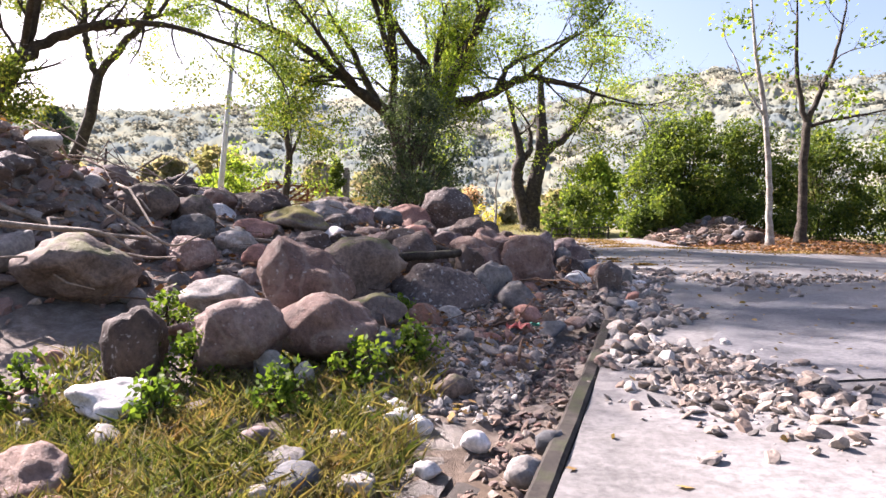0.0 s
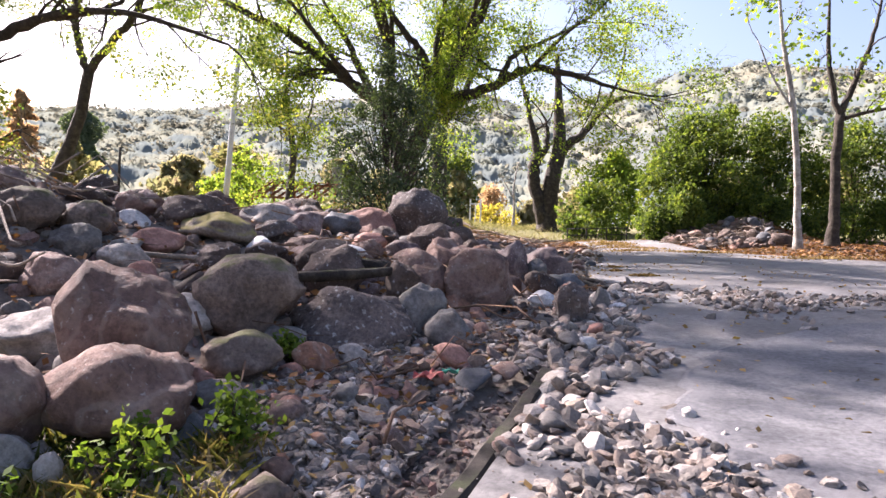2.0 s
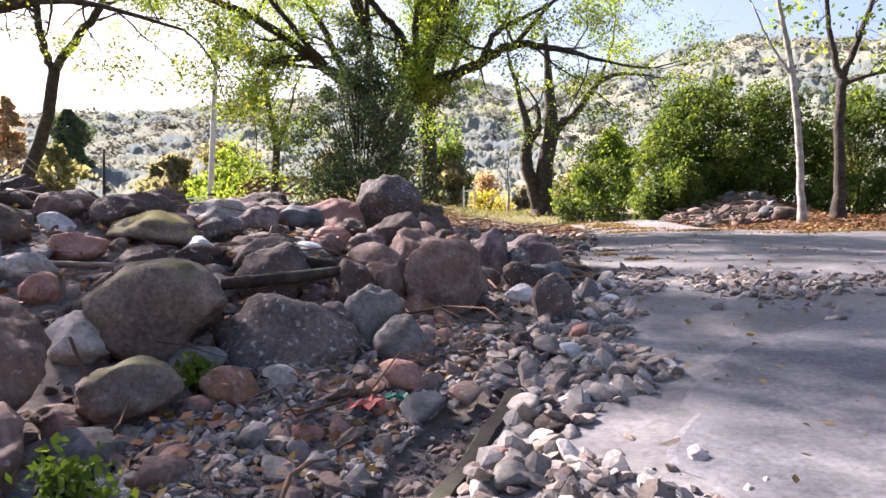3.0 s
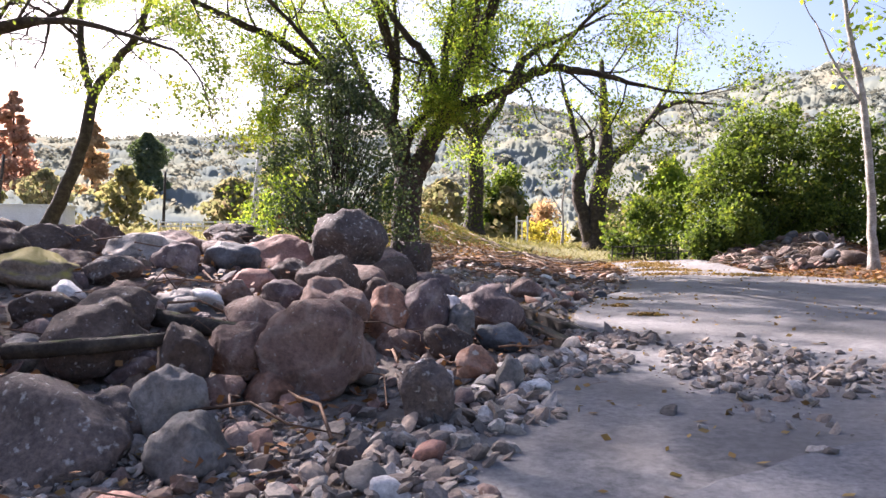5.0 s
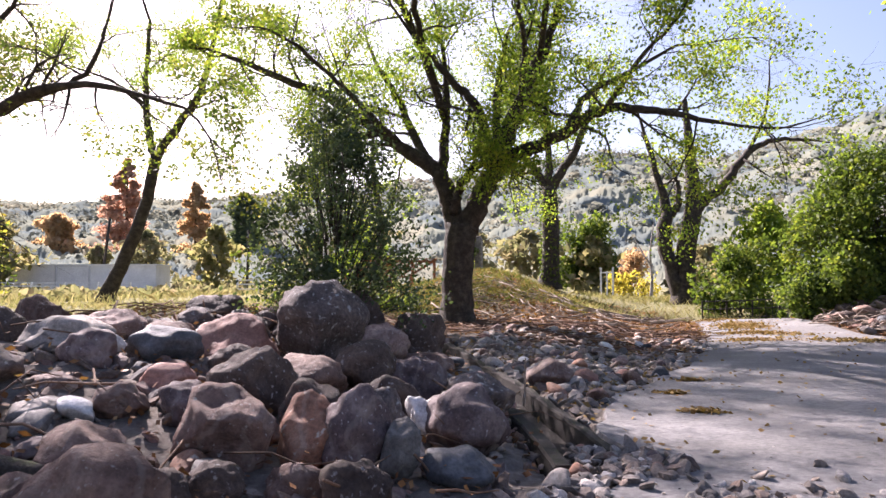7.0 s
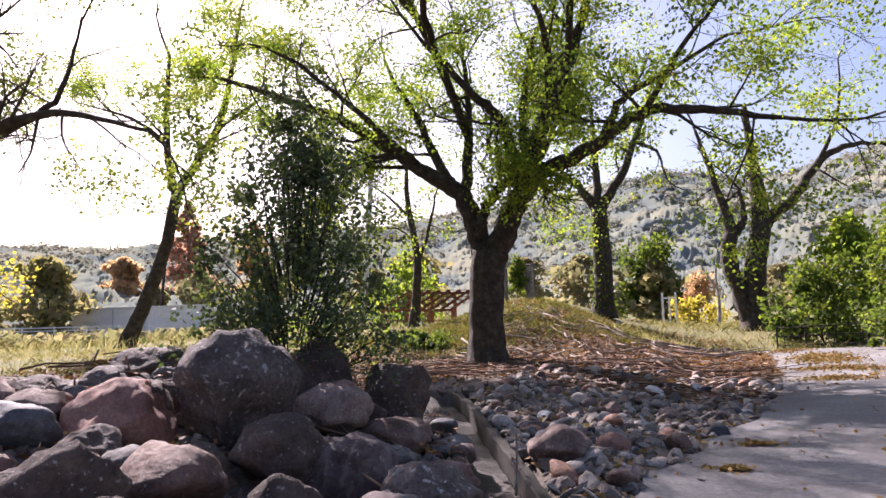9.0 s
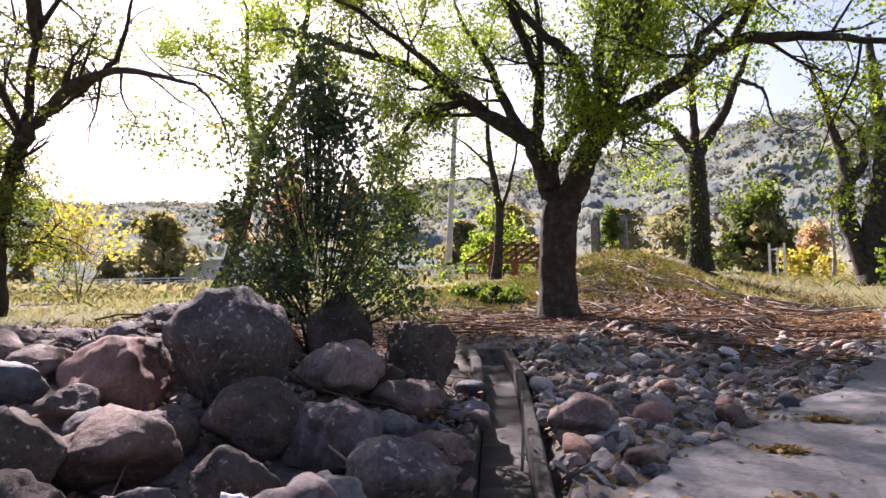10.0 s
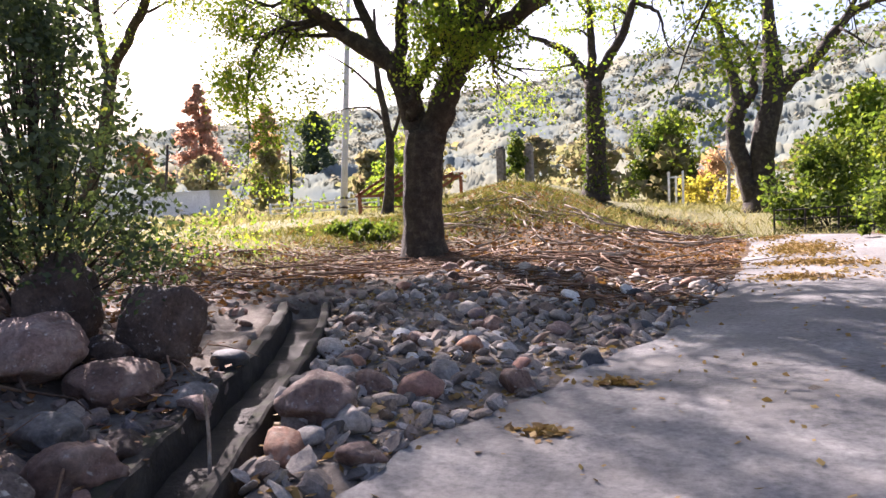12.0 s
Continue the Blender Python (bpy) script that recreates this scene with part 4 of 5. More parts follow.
# the clump of stems on the plain's edge
tree("many_stemmed_tree", "dark many-stemmed tree at the edge of the grassy plain", [
    [(-14.0, 19.6, 1.05, 0.2), (-14.15, 19.6, 2.2, 0.17), (-14.14, 19.6, 3.3, 0.16), (-13.4, 19.6, 5.4, 0.13), (-13.2, 19.6, 7.6, 0.07)],
    [(-13.95, 19.6, 1.0, 0.26), (-13.3, 19.6, 2.3, 0.23), (-12.6, 19.6, 3.45, 0.22), (-11.3, 19.6, 5.1, 0.17), (-9.8, 19.6, 5.93, 0.13), (-7.4, 19.4, 6.1, 0.08), (-4.6, 19.2, 5.3, 0.03)],
    [(-12.45, 19.6, 1.0, 0.18), (-12.3, 19.6, 2.4, 0.16), (-12.1, 19.6, 3.6, 0.15), (-11.3, 19.6, 5.1, 0.13), (-10.6, 19.6, 7.7, 0.08)],
    [(-12.54, 19.6, 3.7, 0.15), (-13.6, 19.6, 6.2, 0.11), (-13.6, 19.6, 8.6, 0.06)],
    [(-9.3, 19.6, 5.96, 0.08), (-7.6, 19.6, 6.4, 0.06), (-7.0, 19.6, 7.6, 0.03)],
    [(-13.2, 19.6, 6.0, 0.1), (-15.5, 20.4, 7.4, 0.06), (-17.5, 20.8, 8.0, 0.03)],
    [(-11.3, 19.6, 5.3, 0.1), (-10.0, 18.0, 6.8, 0.07), (-9.0, 16.4, 7.5, 0.03)],
    # upper limbs past the view, added and placed so their shade reaches the road
    [(-10.6, 19.6, 7.4, 0.1), (-8.6, 18.2, 8.8, 0.08), (-6.2, 16.8, 9.8, 0.06), (-3.6, 15.4, 10.2, 0.03)],
    [(-13.6, 19.6, 8.2, 0.09), (-11.8, 17.4, 10.0, 0.08), (-9.4, 15.2, 11.2, 0.06), (-7.0, 13.2, 11.6, 0.03)],
    [(-8.6, 18.2, 8.8, 0.07), (-7.6, 19.6, 10.4, 0.05), (-5.6, 20.2, 11.4, 0.03)],
    [(-9.4, 15.2, 11.2, 0.08), (-7.4, 14.6, 12.4, 0.07), (-5.0, 13.4, 12.8, 0.05), (-2.6, 12.0, 12.8, 0.03)],
    [(-10.6, 19.6, 7.4, 0.1), (-10.2, 19.4, 10.6, 0.09), (-8.8, 18.7, 12.4, 0.07), (-6.6, 17.8, 13.2, 0.03)],
    [(-10.2, 19.4, 10.6, 0.08), (-9.2, 20.8, 12.4, 0.07), (-7.2, 21.6, 13.2, 0.05), (-5.4, 21.8, 13.4, 0.03)],
    [(-13.6, 19.6, 8.4, 0.09), (-13.2, 19.2, 11.0, 0.08), (-11.4, 17.6, 12.8, 0.06), (-9.6, 16.6, 13.4, 0.03)],
    [(-13.2, 19.2, 11.0, 0.07), (-11.8, 20.6, 12.8, 0.05), (-10.2, 21.8, 13.6, 0.03)],
    [(-10.2, 19.4, 10.6, 0.06), (-9.8, 18.0, 12.6, 0.05), (-8.2, 16.4, 13.6, 0.03)],
    [(-8.8, 18.7, 12.4, 0.05), (-7.6, 19.8, 13.6, 0.04), (-5.8, 19.6, 14.2, 0.02)],
    [(-6.2, 16.8, 9.8, 0.07), (-4.6, 14.2, 11.4, 0.05), (-2.6, 13.6, 12.2, 0.03)],
], 16, LEAF_DIM, 9, 0.06, 0.22, levels=2, reach=2.0, every=0.75, first=0.25, up=-0.05, clump=0.3, gaps=0.06)
# pale trunks on the far verge
tree("pale_trunk_tree", "slender pale-barked tree on the rocky verge", [
    [(13.2, 27.4, 0.65, 0.13), (13.1, 27.4, 2.0, 0.12), (13.0, 27.4, 3.6, 0.11), (12.7, 27.4, 5.9, 0.1), (12.3, 27.4, 7.8, 0.07), (12.0, 27.4, 10.0, 0.04)],
    [(12.8, 27.4, 5.4, 0.05), (12.0, 27.4, 6.6, 0.04), (11.4, 27.4, 7.9, 0.02)],
], 17, LEAF_TREE, 3, 0.12, 0.3, PALE_BARK, levels=1, reach=1.5, every=1.0, first=0.5)
tree("verge_tree", "forked tree with a pale lower trunk on the rocky verge", [
    [(14.5, 27.6, 0.75, 0.2), (14.5, 27.6, 2.2, 0.17), (14.45, 27.6, 3.7, 0.16), (14.5, 27.6, 5.4, 0.16)],
    [(14.5, 27.6, 5.3, 0.12), (14.2, 27.6, 6.3, 0.1), (14.0, 27.6, 7.6, 0.08), (13.9, 27.6, 9.6, 0.04)],
    [(14.5, 27.6, 5.3, 0.12), (15.0, 27.6, 6.7, 0.1), (15.5, 27.6, 8.2, 0.07), (15.8, 27.6, 10.0, 0.03)],
    [(14.6, 27.6, 5.2, 0.08), (15.6, 27.6, 5.5, 0.06), (17.4, 27.4, 5.9, 0.03)],
], 18, LEAF_TREE, 4, 0.12, 0.3, BARK, levels=1, reach=1.6, every=0.9, first=0.3)


# ---- shrubs ----
def shrub(name, label, x, y, w, d, h, seed, leaf, n, size, stems=5, low=0.1, clumps=26, taper=0.0):
    """A bush: stems that fork into many leafy clumps inside an uneven outline."""
    rng = np.random.default_rng(seed)
    g = height(x, y)
    thing = new(name)
    thing.location = (x, y, g)
    t, cen = Tubes(), []
    for _ in range(clumps):
        a, r = rng.uniform(0, 2 * np.pi), math.sqrt(rng.uniform(0, 1))
        zz = low + (1 - low) * rng.uniform(0, 1) ** (1 + taper)
        wide = math.sin(math.pi * min(1, 0.25 + 0.72 * zz)) ** 0.6 * (1 - taper * 0.7 * zz)
        cen.append((math.cos(a) * r * w / 2 * wide, math.sin(a) * r * d / 2 * wide, zz * h * rng.uniform(0.8, 1.08)))
    cen = np.array(cen)
    for i in range(stems):
        c = cen[i % len(cen)]
        b = np.array((c[0] * 0.15, c[1] * 0.15, -0.1))
        mid = b * 0.4 + c * 0.6 + rng.normal(size=3) * 0.05 * w
        t.add([b, (b + mid) / 2, mid, c], [0.012 * h / 2 + 0.006, 0.01 * h / 2 + 0.005, 0.008, 0.003], 6)
    for c in cen:
        b = np.array((c[0] * 0.4, c[1] * 0.4, c[2] * 0.55))
        t.add([b, (b + c) / 2 + rng.normal(size=3) * 0.04, c], [0.015, 0.01, 0.004], 4)
    tagged(t.out("stem", BARK, thing), kind="stuff")
    rad = (w * d * h) ** (1 / 3) / (clumps ** (1 / 3)) * 0.6
    pick = rng.integers(0, len(cen), n)
    dirs = rng.normal(size=(n, 3))
    dirs /= np.linalg.norm(dirs, axis=1)[:, None]
    pts = cen[pick] + dirs * rad * (rng.uniform(0, 1, n) ** 0.45)[:, None] * rng.uniform(0.4, 1.6, len(cen))[pick][:, None]
    pts[:, 2] = np.maximum(pts[:, 2], 0.03)
    leaf_mesh("foliage", pts, size, rng, leaf, thing)
    return tagged(thing, label, "shrub")


shrub("evergreen_sapling", "dark evergreen sapling with small glossy leaves behind the boulders", -0.3, 17.5, 3.2, 2.6, 3.9, 30, LEAF_HOLLY, 13000, 0.046, 3, 0.2, 120, 0.5)
for i, (x, y, w, d, h) in enumerate(((10.6, 32.2, 2.2, 2.2, 1.9), (11.0, 34.6, 3.8, 3.4, 5.2), (12.2, 34.0, 4.6, 4, 5.6), (15.2, 34.2, 4.6, 4, 5.4), (18.4, 33.6, 4.6, 4, 5.8), (22, 33, 5, 4, 5.6), (26, 31, 6, 5, 5.6))):
    shrub("hedge_shrub", "dense dark green evergreen shrub above the rocky verge", x, y, w, d, h, 40 + i, LEAF_BUSH, 13000, 0.1, 6, 0.03, 110)

for i, (x, y, w, h) in enumerate(((9.4, 31.9, 2.2, 1.2), (11.6, 32.6, 2.6, 1.4), (14.0, 32.2, 2.4, 1.3), (16.5, 31.8, 2.6, 1.5))):
    shrub("verge_bush", "low dark leafy bush at the foot of the hedge", x, y, w, w * 0.7, h, 60 + i, LEAF_BUSH, 3200, 0.08, 5, 0.05, 34)

# ---- loose stones ----
PEBBLES = [rock_mesh("stone", 300 + i, 3, 7, 0.22) for i in range(10)]
SMALL = []
for i in range(10):
    me = rock_mesh("pebble_shape", 330 + i, 2, 9, 0.4)
    co = np.empty(len(me.vertices) * 3)
    me.vertices.foreach_get("co", co)
    SMALL.append((co.reshape(-1, 3), np.array([p.vertices[:] for p in me.polygons])))
    bpy.data.meshes.remove(me)
TINY = []
for i in range(14):
    me = rock_mesh("pebble_shape", 350 + i, 1, 6, 0.5)
    co = np.empty(len(me.vertices) * 3)
    me.vertices.foreach_get("co", co)
    TINY.append((co.reshape(-1, 3), np.array([p.vertices[:] for p in me.polygons])))
    bpy.data.meshes.remove(me)
KINDS = ("grey", "pale", "brown", "pink", "dark", "brown", "slate", "grey", "pale", "red", "purple", "orange", "white")
STONES = {k: [] for k in set(KINDS)}
for k in STONES:
    for me in PEBBLES[:: 2 if k in ("white", "orange", "red") else 1]:
        c = me.copy()
        c.materials.append(ROCK[k])
        STONES[k].append(c)


def clear_of_boulders(x, y, gap):
    return all((x - a) ** 2 + (y - b) ** 2 > (0.5 * w + gap) ** 2 for a, b, w in boulders)


def stones(count, area, sizes, seed, label, group, lift=0.0, clear=True, kinds=KINDS):
    """Single stones strewn over an area: a function that gives a random place."""
    r = random.Random(seed)
    made = 0
    for _ in range(count * 6):
        if made >= count:
            break
        x, y = area(r)
        s = r.uniform(*sizes) ** 1.0
        if clear and not clear_of_boulders(x, y, -0.1):
            continue
        k = r.choice(kinds)
        ob = new("stone", r.choice(STONES[k]))
        ob.matrix_basis = pose(x, y, height(x, y) + lift + s * 0.2, r.uniform(-25, 25), r.uniform(-25, 25), r.uniform(0, 360)) @ Matrix.Diagonal((s * r.uniform(0.9, 1.4), s, s * r.uniform(0.55, 0.85), 1))
        tagged(ob, label.format({"grey": "grey", "pale": "pale tan", "brown": "brown", "pink": "pinkish", "dark": "dark", "slate": "blue-grey", "red": "red-brown", "purple": "purplish", "orange": "rusty", "white": "whitish"}[k]), "stone", group)
        made += 1


def gravel(name, count, area, sizes, seed, label, lift=0.0, material=None):
    """Many small stones in one mesh."""
    r, rg = random.Random(seed), np.random.default_rng(seed)
    vs, fs, at = [], [], 0
    for _ in range(count):
        x, y = area(r)
        s = sizes[0] + (sizes[1] - sizes[0]) * r.random() ** 2.8
        v, f = r.choice(SMALL if s > 0.075 else TINY)
        a, t = r.uniform(0, 6.28), r.uniform(-0.9, 0.9)
        w = v * np.array((s * r.uniform(0.9, 1.6), s, s * r.uniform(0.45, 0.95)))
        c, d = math.cos(a), math.sin(a)
        w = np.stack((w[:, 0] * c - w[:, 1] * d, w[:, 0] * d + w[:, 1] * c, w[:, 2] + w[:, 0] * t), 1)
        vs.append(w + np.array((x, y, height(x, y) + lift + s * 0.12)))
        fs.append(f + at)
        at += len(v)
    ob = obj(name, np.vstack(vs), np.vstack(fs), material or GRAVEL)
    return tagged(ob, label, "gravel", kind="stuff")


def box_area(x0, x1, y0, y1, test=None):
    def place(r):
        for _ in range(60):
            x, y = r.uniform(x0, x1), r.uniform(y0, y1)
            if test is None or test(x, y):
                return x, y
        return x, y
    return place


def blob(cx, cy, rx, ry):
    def place(r):
        a, q = r.uniform(0, 6.283), min(1.5, abs(r.gauss(0, 0.48)))
        return cx + math.cos(a) * q * rx, cy + math.sin(a) * q * ry
    return place


def gutter_x(y):
    return float(np.interp(y, [p[1] for p in GUTTER], [p[0] for p in GUTTER]))


bar = box_area(0.4, 6.2, 14.4, 26.5, lambda x, y: gutter_x(min(y, 21.6)) + 0.42 < x < road_left(y) + 0.06 * math.sin(y * 9))
bed = box_area(-0.4, 3.6, 5.4, 10.0, lambda x, y: x < gutter_x(y) - 0.25 and x > -0.6 + 0.25 * (y - 5.4) - 0.2)
kerb = box_area(1.2, 5.6, 6.4, 14.2, lambda x, y: (0.33 if y < 8 else -0.15) < x - gutter_x(y) < (0.75 if y < 9.5 else 0.3) + 0.5 * math.sin(y * 1.7) ** 2)
pile = box_area(-5.2, 3.6, 6.6, 18.6, lambda x, y: x < gutter_x(y) - 0.3 and y > 7.2 - 0.5 * x - (1.2 if x < 0 else 0) and y < 18.5 + 0.3 * x)
front = box_area(-3.4, 0.7, 2.6, 6.4, lambda x, y: x < gutter_x(max(y, 3.2)) - 0.85)
scree = box_area(-7.5, -3.2, 6.0, 13.0)
verge = box_area(6.6, 13.5, 28.2, 31.5, lambda x, y: x > road_right(y) + 0.1)
stones(110, pile, (0.14, 0.4), 51, "{} fieldstone wedged in the debris pile", "stones of the debris pile")
stones(95, bar, (0.14, 0.36), 52, "{} rounded cobble on the stony roadside bar", "cobbles beside the road")
stones(38, kerb, (0.1, 0.26), 53, "{} loose stone washed over the road edge", "stones on the road edge", 0.03)
stones(24, bed, (0.08, 0.2), 54, "{} stone lying on the gravel bed", "stones of the gravel bed")
stones(36, front, (0.1, 0.28), 55, "{} stone among the grass", "stones in the grass")
stones(26, verge, (0.25, 0.7), 56, "{} rock on the wooded verge bank", "rocks of the verge", 0.05, False, ("dark", "brown", "grey", "dark", "slate"))
stones(24, scree, (0.2, 0.6), 57, "{} rock on the earth bank", "rocks of the bank")
gravel("gravel_bed", 9000, bed, (0.01, 0.085), 61, "angular grey gravel washed between the boulders")
gravel("gutter_gravel", 700, box_area(-0.2, 2.4, 2.4, 8.1, lambda x, y: -0.22 < x - gutter_x(y) < 0.14), (0.015, 0.08), 60, "wet gravel and silt in the gutter", -0.06, RUBBLE)
gravel("bank_gravel", 1300, box_area(-1.0, 2.3, 5.6, 8.2, lambda x, y: 0.28 < gutter_x(max(y, 2.3)) - x < 0.85), (0.012, 0.085), 59, "gravel and stones burying the gutter edge", -0.03)
gravel("pile_rubble", 3600, pile, (0.04, 0.2), 62, "mixed brown rubble filling the boulder pile", 0.0, RUBBLE)
gravel("cobble_bar", 2600, bar, (0.04, 0.22), 63, "dense grey and tan cobbles beside the road")
gravel("roadside_gravel", 2400, kerb, (0.012, 0.15), 64, "loose gravel strewn along the buried gutter", 0.04)
gravel("road_gravel", 2400, blob(2.7, 5.75, 0.8, 1.1), (0.01, 0.11), 65, "patch of broken stones on the concrete road", 0.045)
gravel("road_gravel", 1600, blob(5.35, 12.0, 0.9, 1.7), (0.014, 0.12), 66, "spread of loose stones across the concrete road", 0.045)
gravel("road_gravel", 420, blob(6.6, 11.6, 2.0, 0.8), (0.02, 0.1), 67, "thin scatter of stones on the road", 0.045)
gravel("grass_rubble", 500, front, (0.03, 0.14), 68, "small stones between the grass tufts")
gravel("bank_rubble", 1300, scree, (0.04, 0.24), 69, "brown rubble on the earth bank", 0.0, RUBBLE)
gravel("verge_rubble", 550, verge, (0.06, 0.4), 70, "pale broken rocks on the wooded verge", 0.0, RUBBLE)
gravel("plain_rubble", 700, box_area(-8, 0.5, 17, 24), (0.04, 0.2), 71, "rubble at the edge of the plain", 0.0, RUBBLE)


# ---- leaf litter and sticks ----
def litter(name, count, area, size, seed, material, label, lift=0.02, heap=0.04):
    r, rg = random.Random(seed), np.random.default_rng(seed)
    pts = []
    for _ in range(count):
        x, y = area(r)
        pts.append((x, y, height(x, y) + lift + r.random() ** 2 * heap))
    return tagged(leaf_mesh(name, pts, size, rg, material, flat=0.75), label, "leaf litter", kind="stuff")


bank = box_area(-6, 6, 22.5, 46, lambda x, y: x < road_left(y) - 0.1 and (y > 25 - 0.35 * x or random.random() < 0.25))
litter("bank_litter", 15000, bank, 0.085, 81, LEAF_DEAD, "brown dead leaves covering the bank under the trees")
litter("bar_litter", 2200, bar, 0.06, 82, LEAF_OAK, "fallen leaves between the cobbles")
litter("pile_litter", 2600, pile, 0.055, 83, LEAF_DEAD, "fallen leaves caught among the boulders", 0.05, 0.15)
litter("gravel_litter", 350, bed, 0.05, 84, LEAF_OAK, "fallen leaves on the gravel")
for i, (x, y, rx, ry, n) in enumerate(((4.8, 17.85, 0.3, 0.17, 120), (5.05, 19.35, 0.36, 0.2, 150), (5.1, 16.35, 0.36, 0.22, 140), (6.9, 26.0, 0.9, 0.5, 600), (7.3, 27.9, 1.5, 0.7, 1500), (7.2, 30.4, 1.0, 1.8, 2600), (6.7, 34.0, 0.8, 1.6, 700), (9.5, 26.4, 2.5, 0.7, 900), (12.5, 24.4, 2.6, 0.6, 700))):
    litter("leaf_drift", n, blob(x, y, rx, ry), 0.055, 90 + i, LEAF_OAK, "drift of yellow-brown leaves on the road", 0.055, 0.03)
litter("road_leaves", 700, box_area(1, 9, 3, 26, lambda x, y: road_left(y) < x), 0.045, 99, LEAF_OAK, "scattered single leaves on the road", 0.055, 0.01)
litter("edge_litter", 4500, box_area(-9, -0.5, 18.5, 27), 0.08, 97, LEAF_DEAD, "brown leaf litter at the edge of the plain")
litter("verge_litter", 5000, box_area(6.5, 20, 24, 33, lambda x, y: x > road_right(y)), 0.1, 98, LEAF_DEAD, "brown leaf litter on the wooded verge")


def sticks(name, count, area, lengths, radius, seed, label, lift=0.05, material=STICK):
    r, rg, t = random.Random(seed), np.random.default_rng(seed), Tubes()
    for _ in range(count):
        x, y = area(r)
        ln, a = r.uniform(*lengths), r.gauss(0.2, 0.6) if r.random() < 0.5 else r.uniform(-3.1, 3.1)
        d = np.array((math.cos(a), math.sin(a), 0))
        p = np.array((x, y, 0.0))
        pts = []
        for s in (-0.5, -0.15, 0.2, 0.5):
            q = p + d * ln * s + rg.normal(size=3) * ln * 0.05
            q[2] = height(q[0], q[1]) + lift + abs(rg.normal()) * lift * 0.9
            pts.append(q)
        k = radius * r.uniform(0.5, 1.4)
        t.add(pts, [k, k * 0.9, k * 0.7, k * 0.35], 5)
    return tagged(t.out(name, material), label, "sticks", kind="stuff")


sticks("brushwood", 420, box_area(-5, 6, 23.5, 29, lambda x, y: x < road_left(y) - 0.1 and y > 24.6 - 0.3 * x), (0.4, 1.8), 0.016, 101, "tangle of red-brown sticks washed against the bank")
sticks("brushwood", 100, box_area(-3, 5.5, 28.5, 38, lambda x, y: x < road_left(y) - 0.2), (0.4, 2.6), 0.026, 102, "pale dead branches lying on the bank", 0.08, WOOD)
sticks("brushwood", 110, pile, (0.3, 1.0), 0.01, 103, "thin sticks caught among the boulders", 0.12)
sticks("brushwood", 60, scree, (0.6, 1.8), 0.016, 104, "dead branches on the earth bank", 0.2, WOOD)
sticks("brushwood", 90, verge, (0.5, 1.8), 0.022, 105, "exposed roots and branches on the verge", 0.1, WOOD)
sticks("brushwood", 120, box_area(-9, -1, 20, 26), (0.5, 2.2), 0.018, 106, "dead branches at the edge of the plain", 0.08)


def log(label, rows, material=WOOD, name="fallen_log"):
    c = curve(rows, 6)
    t = Tubes()
    t.add(c[:, :3], c[:, 3], 9, 0.08)
    return tagged(t.out(name, material), label, "log")


log("long pale bare pole lying across the boulders", [(-2.97, 10.0, 0.72, 0.035), (-2.2, 10.15, 0.66, 0.035), (-1.5, 10.3, 0.62, 0.03), (-0.9, 10.5, 0.6, 0.025)])
log("weathered log wedged between dark boulders", [(-0.2, 9.7, 0.5, 0.06), (0.3, 9.85, 0.53, 0.06), (0.8, 10.08, 0.57, 0.05)], BARK)
log("rotten brown log lying on the pile", [(0.0, 11.0, 0.62, 0.08), (0.5, 10.95, 0.55, 0.08), (0.95, 11.0, 0.5, 0.07)], BARK)
log("thin pale branch arching over the stones", [(-3.2, 8.5, 1.05, 0.018), (-2.85, 8.54, 0.8, 0.018), (-2.45, 8.5, 0.62, 0.015), (-2.15, 8.55, 0.75, 0.008)], name="fallen_branch")
log("thin dead branch lying on the stones", [(-3.3, 8.4, 0.6, 0.016), (-2.8, 8.5, 0.48, 0.014), (-2.3, 8.4, 0.5, 0.008)], name="fallen_branch")
log("bare grey branch lying on the earth bank", [(-5.4, 8.0, 1.2, 0.03), (-4.6, 8.2, 1.12, 0.035), (-3.7, 8.5, 0.78, 0.03), (-2.9, 8.9, 0.66, 0.02)], name="fallen_branch")
log("bent root lying over the bank stones", [(-4.2, 7.2, 1.0, 0.02), (-3.8, 7.3, 0.86, 0.03), (-3.2, 7.35, 0.8, 0.03), (-2.6, 7.2, 0.78, 0.018), (-2.3, 7.3, 0.6, 0.01)], name="fallen_branch")
log("grey driftwood trunk at the edge of the plain", [(-9.9, 26.0, 0.85, 0.12), (-8.0, 26.2, 0.78, 0.11), (-5.8, 26.6, 0.72, 0.08)])
log("thin pale stake standing in the gutter edge", [(2.92, 16.4, 0.1, 0.014), (2.94, 16.4, 0.4, 0.013), (2.95, 16.38, 0.72, 0.01)], name="wooden_stake")


